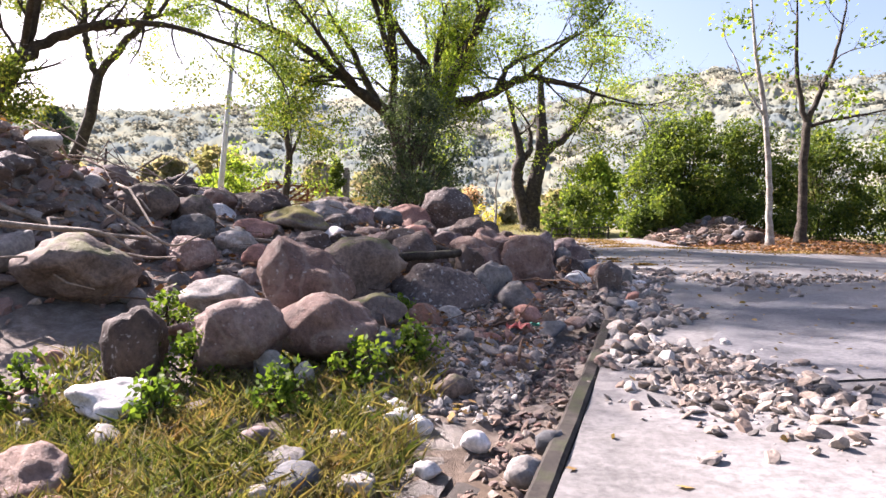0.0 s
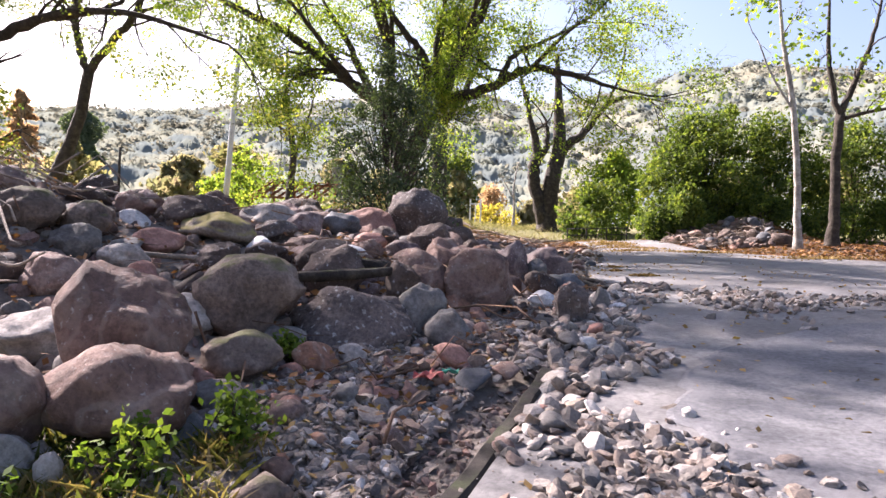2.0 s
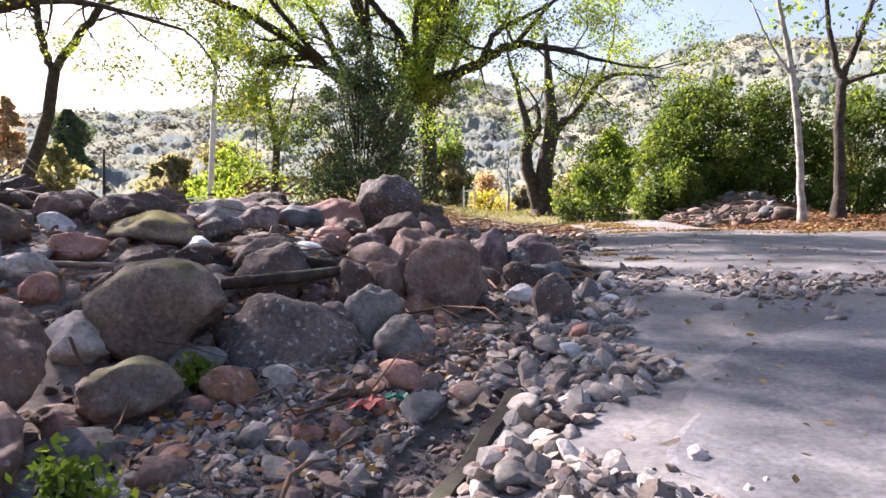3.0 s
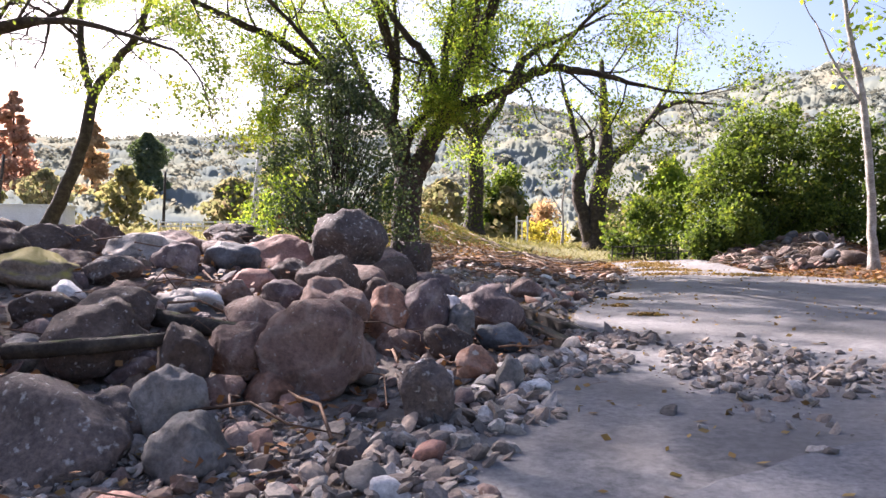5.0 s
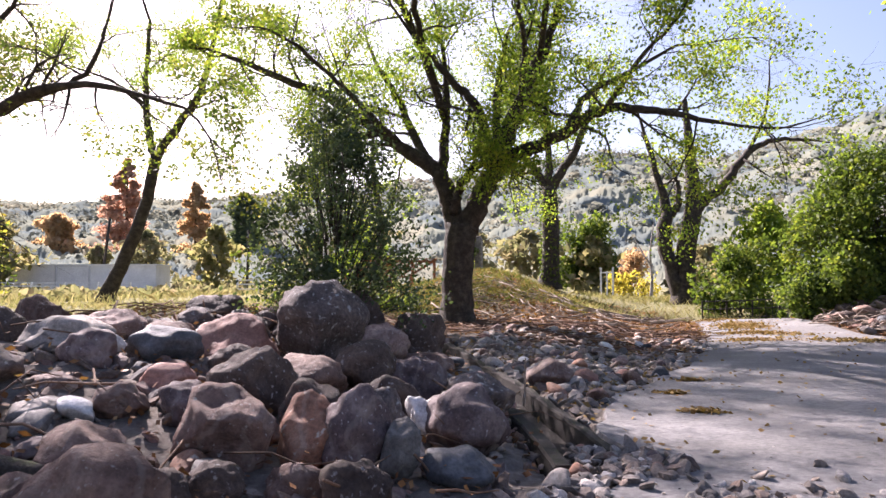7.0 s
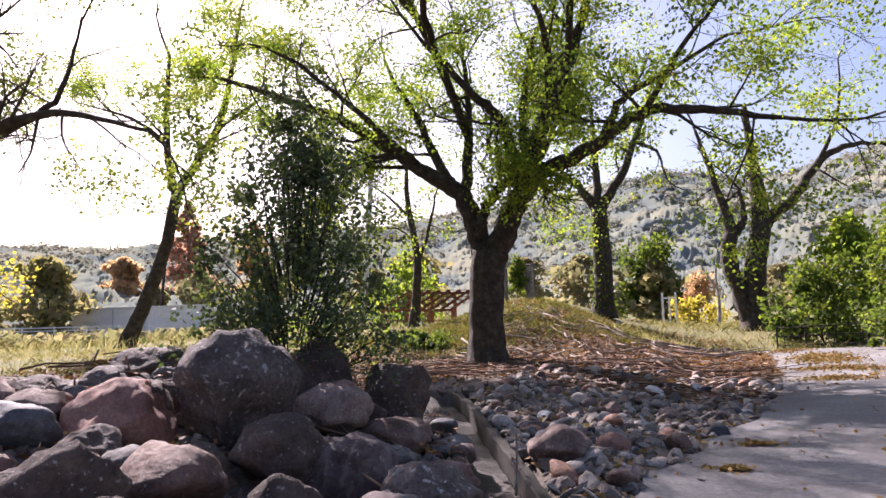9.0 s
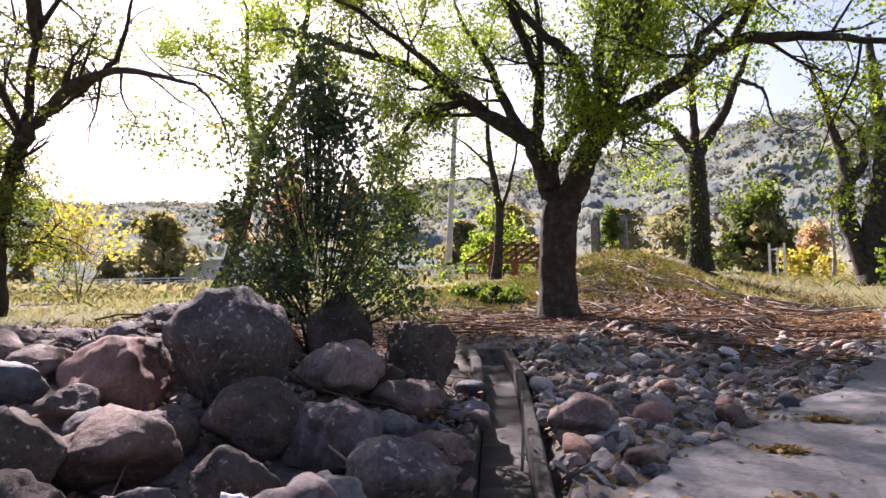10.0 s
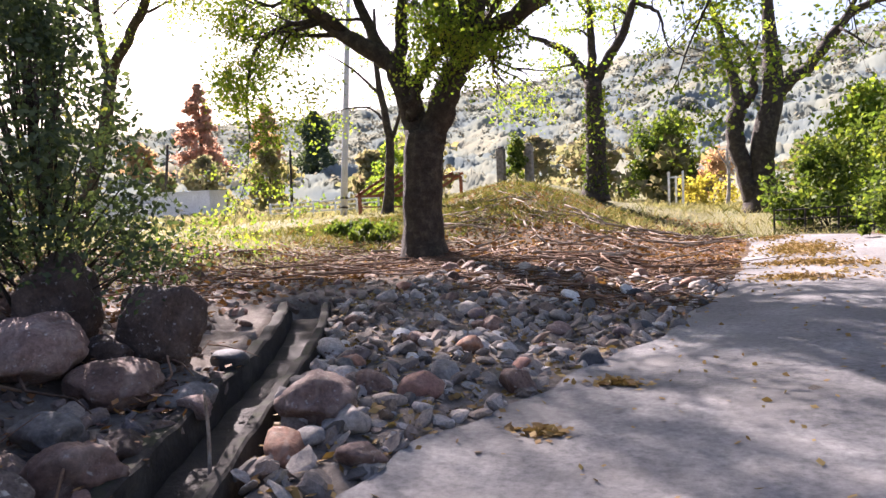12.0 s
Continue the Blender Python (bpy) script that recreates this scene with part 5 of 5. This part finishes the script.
# ---- grass and weeds ----
def grass(name, count, area, tall, seed, label, material=None, tuft=0.06):
    """Upright tapering blades in tufts, one mesh."""
    r, rg = random.Random(seed), np.random.default_rng(seed)
    n = count
    c, k = np.empty((n, 3)), 0
    while k < n:
        x, y = area(r)
        for _ in range(min(14, n - k)):
            a, b = x + rg.normal() * tuft, y + rg.normal() * tuft
            c[k] = (a, b, height(a, b) - 0.01)
            k += 1
    h = tall * rg.uniform(0.4, 1.3, n)[:, None]
    lean = rg.normal(size=(n, 3)) * 0.45
    lean[:, 2] = 1
    side = rg.normal(size=(n, 3)) * (0.0032 if tall < 0.16 else 0.006) * (1 + tall)
    side[:, 2] = 0
    mid, top = c + lean * h * 0.55, c + lean * h * np.array((1.5, 1.5, 0.92))
    v = np.stack((c - side, c + side, mid + side * 0.8, top, mid - side * 0.8), 1).reshape(-1, 3)
    f = np.arange(5 * n).reshape(n, 5)
    return tagged(obj(name, v, f, material or GRASS_LEAF), label, "grass", kind="stuff")


grass("tall_grass", 21000, box_area(-3.6, 0.4, 3.3, 5.5, lambda x, y: x < gutter_x(max(y, 3.2)) - 0.6 and math.sin(x * 3.1) * math.cos(y * 3.7) > -0.7), 0.15, 111, "yellowing tall grass in front of the boulders")
grass("tall_grass", 2200, box_area(-2.4, 0.6, 5.4, 6.6), 0.16, 112, "short grass between the stones")
grass("mound_grass", 16000, box_area(-7.5, 2.2, 29.5, 46, lambda x, y: y > 30.5 + 1.1 * max(0, x + 1.5) and math.sin(x * 1.9 + y) * math.cos(y * 1.3) > -0.55), 0.2, 113, "short yellow-green grass on the mound", tuft=0.25)
grass("meadow_grass", 14000, box_area(-45, -3, 24, 70, lambda x, y: x < -14 or y > 50), 0.5, 114, "yellow-green meadow grass on the plain", MEADOW, 0.9)
grass("verge_grass", 5000, box_area(0.5, 9, 38.6, 62), 0.4, 115, "sunlit yellow grass beside the far road", MEADOW, 0.5)
grass("plain_grass", 6000, box_area(-16, -3.5, 19, 28, lambda x, y: math.sin(x * 1.7) * math.cos(y * 1.3 + x) > -0.4), 0.17, 118, "yellow-green grass at the edge of the plain", MEADOW, 0.35)
grass("plain_grass", 6000, box_area(-14, -3, 27, 46), 0.16, 117, "short dry grass round the shelter", MEADOW, 0.4)
grass("bank_grass", 7000, box_area(-8.5, -1.8, 28.5, 37), 0.2, 116, "green grass on the side of the mound", tuft=0.3)
for i, (x, y, w, h) in enumerate(((0.0, 6.0, 0.55, 0.42), (-1.25, 6.1, 0.5, 0.36), (-0.45, 5.5, 0.45, 0.3), (-1.3, 5.3, 0.5, 0.3), (-2.2, 5.5, 0.5, 0.34), (0.35, 6.5, 0.4, 0.36), (-1.9, 7.0, 0.5, 0.4), (0.15, 8.3, 0.35, 0.22))):
    shrub("weed", "low leafy green weed among the stones", x, y, w, w, h, 120 + i, FERN_LEAF, 420, 0.035, 5, 0.1, 14)
for i, (x, y, w, h) in enumerate(((-4.2, 30.4, 1.8, 0.9), (-5.4, 31.2, 1.6, 0.7))):
    shrub("bank_bush", "low green bush on the side of the mound", x, y, w, w, h * 0.45, 130 + i, LEAF_BUSH, 2600, 0.08, 5, 0.05, 24)
shrub("yellow_shrub", "bright yellow autumn shrub beyond the road", 3.0, 62.0, 4.0, 3.0, 2.4, 140, LEAF_YELLOW, 1100, 0.17, 5, 0.15, 26)
shrub("yellow_tree", "small tree with bright yellow leaves on the plain", -24.6, 28.6, 5.6, 4.0, 4.6, 142, LEAF_YELLOW, 1500, 0.13, 6, 0.42, 40)
shrub("roadside_bush", "sunlit green bush beside the iron fence", 9.0, 43.5, 4.5, 3.5, 3.6, 143, LEAF_BUSH, 5200, 0.14, 6, 0.05, 34)
shrub("roadside_bush", "bright green bush beside the far road", 11.0, 47.5, 5.0, 4.0, 5.2, 144, LEAF_TREE, 5200, 0.17, 6, 0.1, 36)
shrub("hillside_tree", "green and orange tree behind the far road", -1.4, 78.0, 7.0, 5.0, 7.2, 145, LEAF_BUSH, 5200, 0.26, 5, 0.2, 34)
shrub("hillside_tree", "orange-leaved tree behind the far road", 2.5, 80.0, 5.0, 4.0, 5.0, 146, LEAF_ORANGE_HAZED, 3200, 0.24, 5, 0.2, 26)
shrub("plain_tree", "green bushy tree beside the steel pole", -16.5, 55.0, 4.5, 4.0, 5.0, 147, LEAF_TREE, 3000, 0.17, 5, 0.1, 34)
shrub("plain_tree", "olive bushy tree on the plain", -23.0, 66.0, 5.0, 4.0, 4.0, 148, LEAF_TREE, 2600, 0.22, 5, 0.08, 32)

# ---- shelter, poles, pillars, fences ----
def shelter():
    thing = new("timber_shelter")
    thing.location = (-11.6, 41.9, height(-11.6, 41.9))
    o = Vector(thing.location)
    low = [Vector((-11.7, 41.8, 2.15)) - o, Vector((-8.3, 43.2, 2.05)) - o]
    high = [Vector((-10.9, 43.3, 3.05)) - o, Vector((-7.4, 44.7, 2.95)) - o]
    for k in range(4):
        for row, nm in ((low, "front_post"), (high, "back_post")):
            p = row[0].lerp(row[1], k / 3)
            part(nm, beam((p.x, p.y, height(p.x + o.x, p.y + o.y) - o.z - 0.2), p, 0.14, 0.14), RUST, thing)
    for row, nm in ((low, "front_beam"), (high, "back_beam")):
        part(nm, beam(row[0], row[1], 0.1, 0.14), RUST, thing)
    for k in range(8):
        a, b = low[0].lerp(low[1], k / 7), high[0].lerp(high[1], k / 7)
        part("rafter", beam(a + (a - b) * 0.12 + Vector((0, 0, 0.09)), b + (b - a) * 0.08 + Vector((0, 0, 0.09)), 0.09, 0.12), RUST, thing)
    for k in range(6):
        f = k / 5
        a, b = low[0].lerp(high[0], f), low[1].lerp(high[1], f)
        part("roof_board", beam(a + (a - b) * 0.04 + Vector((0, 0, 0.16)), b + (b - a) * 0.04 + Vector((0, 0, 0.16)), 0.33, 0.03), RUST, thing)
    part("rail", beam(low[0] + Vector((0, 0, -0.55)), low[1] + Vector((0, 0, -0.55)), 0.05, 0.08), RUST, thing)
    return tagged(thing, "open red-brown timber shelter with a slatted sloping roof", "shelter")


def pole(name, label, base, top, r0, r1, material, band=True):
    thing = new(name)
    thing.location = base
    b = Vector(base)
    t = Tubes()
    d = Vector(top) - b
    t.add([d * -0.03, d * 0.3, d * 0.7, d], [r0, r0 * 0.7 + r1 * 0.3, r0 * 0.3 + r1 * 0.7, r1], 12)
    t.out("shaft", material, thing)
    if band:
        for f in (0.08, 0.12):
            t = Tubes()
            t.add([d * f, d * (f + 0.008)], [r0 * 1.15, r0 * 1.15], 12)
            t.out("band", IRON, thing)
    return tagged(thing, label, "pole")


shelter()
pole("steel_pole", "tall pale grey utility pole on the plain", (-14.34, 44.2, 0.5), (-13.7, 45.0, 13.5), 0.2, 0.13, STEEL)
pole("utility_pole", "thin grey concrete pole far across the plain", (-56, 70, 0.4), (-55.6, 70.8, 9.4), 0.2, 0.14, SHADED_CONCRETE, False)
pole("utility_pole", "thin grey concrete pole beside the meadow", (-30, 60, 0.8), (-29.8, 60, 6.5), 0.14, 0.1, SHADED_CONCRETE, False)


def pillar(x, y, h, w, label):
    g = height(x, y)
    thing = new("stone_pillar")
    thing.location = (x, y, g)
    part("shaft", beam((0, 0, -0.2), (0, 0, h), w, w, 0.03), ROCK["grey"], thing)
    part("cap", beam((0, 0, h), (0, 0, h + 0.18), w * 0.75, w * 0.75, 0.08), ROCK["grey"], thing)
    return tagged(thing, label, "pillar", "pillars on the mound")


pillar(-10.2, 58.5, 2.4, 0.55, "weathered grey stone pillar on the mound")
pillar(-8.5, 59.7, 2.4, 0.55, "weathered grey stone pillar on the mound")
shrub("ivy_stump", "ivy-covered stump between the stone pillars", -9.3, 59.2, 1.3, 1.1, 3.0, 150, LEAF_BUSH, 2600, 0.13, 4, 0.05, 24)


def iron_fence(a, b, h):
    a, b = Vector(a), Vector(b)
    thing = new("iron_fence")
    thing.location = (a.x, a.y, height(a.x, a.y))
    o = Vector(thing.location)
    n = 12
    for k in range(n + 1):
        p = a.lerp(b, k / n)
        g = height(p.x, p.y) - o.z
        w = 0.07 if k % 4 == 0 else 0.025
        part("post" if k % 4 == 0 else "bar", beam((p.x - o.x, p.y - o.y, g - 0.1), (p.x - o.x, p.y - o.y, g + h), w, w), IRON, thing)
    for z in (0.15, h * 0.55, h - 0.06):
        pa, pb = a - o, b - o
        part("rail", beam((pa.x, pa.y, height(a.x, a.y) - o.z + z), (pb.x, pb.y, height(b.x, b.y) - o.z + z), 0.04, 0.05), IRON, thing)
    return tagged(thing, "low dark iron fence at the bend of the road", "fence")


iron_fence((6.9, 42.0, 0), (10.0, 40.6, 0), 0.95)


def rail_fence(x0, y0, x1, y1, posts, h):
    thing = new("rail_fence")
    thing.location = (x0, y0, height(x0, y0))
    o = Vector(thing.location)
    last = None
    for k in range(posts):
        f = k / (posts - 1)
        x, y = x0 + (x1 - x0) * f, y0 + (y1 - y0) * f
        g = height(x, y) - o.z
        part("post", beam((x - o.x, y - o.y, g - 0.2), (x - o.x, y - o.y, g + h), 0.12, 0.12), WHITE_PAINT, thing)
        if last:
            for z in (0.45, 0.8, 1.1):
                part("rail", beam((last[0], last[1], last[2] + z * h / 1.2), (x - o.x, y - o.y, g + z * h / 1.2), 0.05, 0.1), WHITE_PAINT, thing)
        last = (x - o.x, y - o.y, g)
    return tagged(thing, "white painted rail fence across the plain", "fence")


rail_fence(-24.5, 50.5, -17.5, 53.5, 6, 1.2)
rail_fence(-62, 46, -40, 57, 10, 1.1)


def prefab():
    x0, y0 = -58.5, 60.5
    g = height(-50, 63)
    thing = new("white_prefab_building")
    thing.location = (x0, y0, g)
    a = Vector((0, 0, 0))
    d = Vector((14.5, 4.4, 0))
    up = Vector((0, 0, 2.7))
    back = Vector((-1.0, 3.4, 0))
    bm = bmesh.new()
    q = [a - up * 0.1, a + d - up * 0.1, a + d + back - up * 0.1, a + back - up * 0.1]
    lo = [bm.verts.new(v) for v in q]
    hi = [bm.verts.new(v + up * 1.1) for v in q]
    for i in range(4):
        bm.faces.new((lo[i], lo[(i + 1) % 4], hi[(i + 1) % 4], hi[i]))
    bm.faces.new(hi)
    part("wall", bm, WHITE_PAINT, thing)
    part("roof", beam(a + up + back / 2 - d * 0.01, a + d * 1.01 + up + back / 2, 3.9, 0.14), WHITE_PAINT, thing)
    for f in (0.32, 0.55):
        p = a + d * f - Vector((-0.03, 0.05, 0)) * 1.0
        part("door_frame", beam(p, p + up, 0.14, 0.1), STEEL, thing)
    p = a + d * 0.32 + up * 0.97
    part("lintel", beam(p, p + d * 0.23, 0.1, 0.14), STEEL, thing)
    return tagged(thing, "long white flat-roofed prefab building with a framed panel", "building")


prefab()


def covered_cart():
    thing = new("covered_trailer")
    x, y = -61.5, 60.0
    thing.location = (x, y, height(x, y))
    bm = beam((-1.6, 0, 1.5), (1.6, 0, 1.5), 1.9, 1.7, 0.3)
    part("tarpaulin", bm, BLUE, thing, "bright blue tarpaulin")
    part("bed", beam((-1.8, 0, 0.6), (1.8, 0, 0.6), 1.8, 0.25, 0.05), STEEL, thing)
    for dx in (-1.0, 1.0):
        for dy in (-0.9, 0.9):
            t = Tubes()
            t.add([(dx, dy - 0.1, 0.35), (dx, dy + 0.1, 0.35)], [0.36, 0.36], 16)
            t.out("wheel", IRON, thing)
    return tagged(thing, "trailer under a blue tarpaulin beside the white building", "trailer")


covered_cart()


def sign_frame():
    thing = new("white_post_frame")
    x, y = 1.5, 60.6
    thing.location = (x, y, height(x, y))
    for dx in (-0.55, 0.35):
        part("post", beam((dx, 0, -0.2), (dx, 0, 2.7), 0.14, 0.14), WHITE_PAINT, thing)
    part("post", beam((-0.1, 0, -0.2), (-0.1, 0, 2.4), 0.12, 0.12), WHITE_PAINT, thing)
    part("crossbar", beam((-0.6, 0, 2.3), (0.4, 0, 2.3), 0.05, 0.1), WHITE_PAINT, thing)
    return tagged(thing, "white painted post frame standing beyond the road", "post frame")


sign_frame()
tree("bare_sapling", "pale bare sapling beside the far road", [
    [(4.6, 60.0, 0.5, 0.12), (4.7, 60.0, 2.2, 0.1), (4.6, 60.0, 4.0, 0.08), (4.9, 60.0, 6.2, 0.03)],
    [(4.65, 60.0, 3.0, 0.06), (3.9, 60.0, 4.3, 0.04), (3.4, 60.0, 5.2, 0.02)],
], 160, None, 0, 0.1, 0.2, PALE_BARK, levels=0, reach=1.2, every=0.8)


def scrap(name, material, x, y, w, label):
    bm = bmesh.new()
    bmesh.ops.create_grid(bm, x_segments=5, y_segments=4, size=w / 2)
    r = random.Random(int(x * 100))
    for v in bm.verts:
        v.co.z += r.uniform(0, w * 0.35)
        v.co.y *= 0.6
    bmesh.ops.solidify(bm, geom=bm.faces[:], thickness=0.004)
    ob = part(name, bm, material, None)
    ob.location = (x, y, height(x, y) + 0.05)
    return tagged(ob, label, "scrap")


scrap("plastic_scrap", RED_PLASTIC, 1.38, 8.0, 0.24, "crumpled faded red plastic scrap on the gravel")
scrap("plastic_scrap", GREEN_PLASTIC, 1.55, 8.15, 0.14, "small green plastic scrap on the gravel")


# ---- far trees and woods ----
def far_tree(name, label, x, y, h, w, seed, leaf, n, size, cone=True):
    rng = np.random.default_rng(seed)
    g = height(x, y)
    thing = new(name)
    thing.location = (x, y, g)
    t = Tubes()
    t.add([(0, 0, -0.3), (0.1, 0, h * 0.4), (0, 0, h * 0.96)], [h * 0.022, h * 0.015, 0.03], 8)
    t.out("trunk", BARK, thing)
    z = rng.uniform(0.14 if cone else 0.0, 1, n) ** (0.8 if cone else 0.85)
    r = w / 2 * ((1 - z) ** 0.75 + 0.04) * (0.85 + 0.15 * np.sin(z * 21)) if cone else w / 2 * np.sin(np.pi * np.clip(0.25 + 0.72 * z, 0.1, 0.97)) ** 0.6 * (0.75 + 0.3 * np.sin(z * 13 + seed))
    a = rng.uniform(0, 2 * np.pi, n)
    q = np.sqrt(rng.uniform(0.15, 1, n)) * r * (0.8 + 0.3 * np.sin(3 * a + z * 9))
    pts = np.stack((np.cos(a) * q, np.sin(a) * q, z * h), 1)
    if cone:
        k = rng.integers(0, 80, n)
        bz, ba, bl = rng.uniform(0.1, 1, 80) ** 0.9, rng.uniform(0, 2 * np.pi, 80), rng.uniform(0.55, 1.15, 80)
        s = np.sqrt(rng.uniform(0.02, 1, n)) * w / 2 * ((1 - bz[k]) ** 0.8 + 0.05) * bl[k]
        pts = np.stack((np.cos(ba[k]) * s, np.sin(ba[k]) * s, bz[k] * h - 0.1 * s), 1) + rng.normal(size=(n, 3)) * 0.028 * h * (1.15 - bz[k])[:, None]
    leaf_mesh("crown", pts, size, rng, leaf, thing)
    return tagged(thing, label, "tree")


far_tree("redwood_tree", "russet autumn conifer across the plain", -91, 112, 20, 15, 171, LEAF_RED_HAZED, 6500, 0.55)
far_tree("redwood_tree", "orange-brown autumn conifer across the plain", -80, 118, 16, 11, 172, LEAF_ORANGE_HAZED, 4500, 0.55)
far_tree("redwood_tree", "yellowish autumn tree across the plain", -99, 104, 9, 11, 173, LEAF_ORANGE_HAZED, 2400, 0.7, False)
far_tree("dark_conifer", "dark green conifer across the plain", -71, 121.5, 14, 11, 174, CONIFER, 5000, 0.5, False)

rng = np.random.default_rng(21)
for i in range(20):
    a, q = radians(-62 + 88 * i / 19 + rng.uniform(-3, 3)), rng.uniform(74, 108)
    hh = rng.uniform(2.5, 8)
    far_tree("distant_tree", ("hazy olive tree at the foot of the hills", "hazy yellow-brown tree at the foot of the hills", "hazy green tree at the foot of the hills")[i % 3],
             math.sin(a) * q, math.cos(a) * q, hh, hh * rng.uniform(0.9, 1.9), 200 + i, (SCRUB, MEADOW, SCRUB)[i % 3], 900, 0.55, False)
# the woods: an unbroken canopy over the hills, with single crowns standing out of it
ha, hr = np.radians(np.arange(-78, 58, 0.16)), np.concatenate((np.arange(104, 200, 1.5), np.arange(200, 345, 2.2)))
HA, HR = np.meshgrid(ha, hr)
hx, hy = np.sin(HA) * HR, np.cos(HA) * HR
top = np.zeros(hx.shape)
for k in range(9):
    f, t, p = 0.16 * 1.45 ** k, rng.uniform(0, 6.28), rng.uniform(0, 6.28)
    top += 1.25 * 0.74 ** k * np.sin((hx * math.cos(t) + hy * math.sin(t)) * f + p + 1.3 * np.sin((hx * math.sin(t) - hy * math.cos(t)) * f * 0.8 + p * 2))
hz = ground(hx, hy) + smooth01(104, 116, HR) * (1.6 + np.abs(top) * 0.8 + rng.normal(size=hx.shape) * 0.22)
hi = np.arange(hx.size).reshape(hx.shape)
hq = np.stack((hi[:-1, :-1], hi[:-1, 1:], hi[1:, 1:], hi[1:, :-1]), -1).reshape(-1, 4)
tagged(obj("hill_canopy", np.stack((hx, hy, hz), -1).reshape(-1, 3), hq, HAZED_CANOPY, smooth=True), "haze-toned mixed autumn woods covering the hills", "woods", kind="stuff")
N = 5200
az, rr = np.radians(rng.uniform(-75, 55, N)), 108 + 222 * np.sqrt(rng.uniform(0, 1, N))
wx, wy = np.sin(az) * rr, np.cos(az) * rr
wz = ground(wx, wy) + 1.2
rad = rng.uniform(0.9, 2.6, N) * (0.75 + rr / 600)
each = 26
d = rng.normal(size=(N, each, 3))
d /= np.linalg.norm(d, axis=2)[:, :, None]
d[:, :, 2] = np.abs(d[:, :, 2]) * rng.uniform(0.7, 1.5, (N, 1))
pts = np.stack((wx, wy, wz + rad * 0.2), 1)[:, None, :] + d * rad[:, None, None] * rng.uniform(0.55, 1.15, (N, each, 1))
turned = d.reshape(-1, 3) + rng.normal(size=(N * each, 3)) * 0.25
turned /= np.linalg.norm(turned, axis=1)[:, None]
tagged(leaf_mesh("hill_woods", pts.reshape(-1, 3), 0.85, rng, HAZED_WOODS, long=1.2, face=turned), "single tree crowns standing out of the hill woods", "woods", kind="stuff")
N = 900
sx, sy = rng.uniform(-95, -5, N), rng.uniform(30, 125, N)
keep = (sx < -22) | (sy > 62)
sx, sy = sx[keep], sy[keep]
sz = ground(sx, sy)
sr = rng.uniform(0.3, 1.3, len(sx)) * (0.6 + sy / 120)
d = rng.normal(size=(len(sx), 40, 3))
d /= np.linalg.norm(d, axis=2)[:, :, None]
d[:, :, 2] = np.abs(d[:, :, 2]) * 0.75
pts = np.stack((sx, sy, sz), 1)[:, None, :] + d * sr[:, None, None] * rng.uniform(0.3, 1, (len(sx), 40, 1))
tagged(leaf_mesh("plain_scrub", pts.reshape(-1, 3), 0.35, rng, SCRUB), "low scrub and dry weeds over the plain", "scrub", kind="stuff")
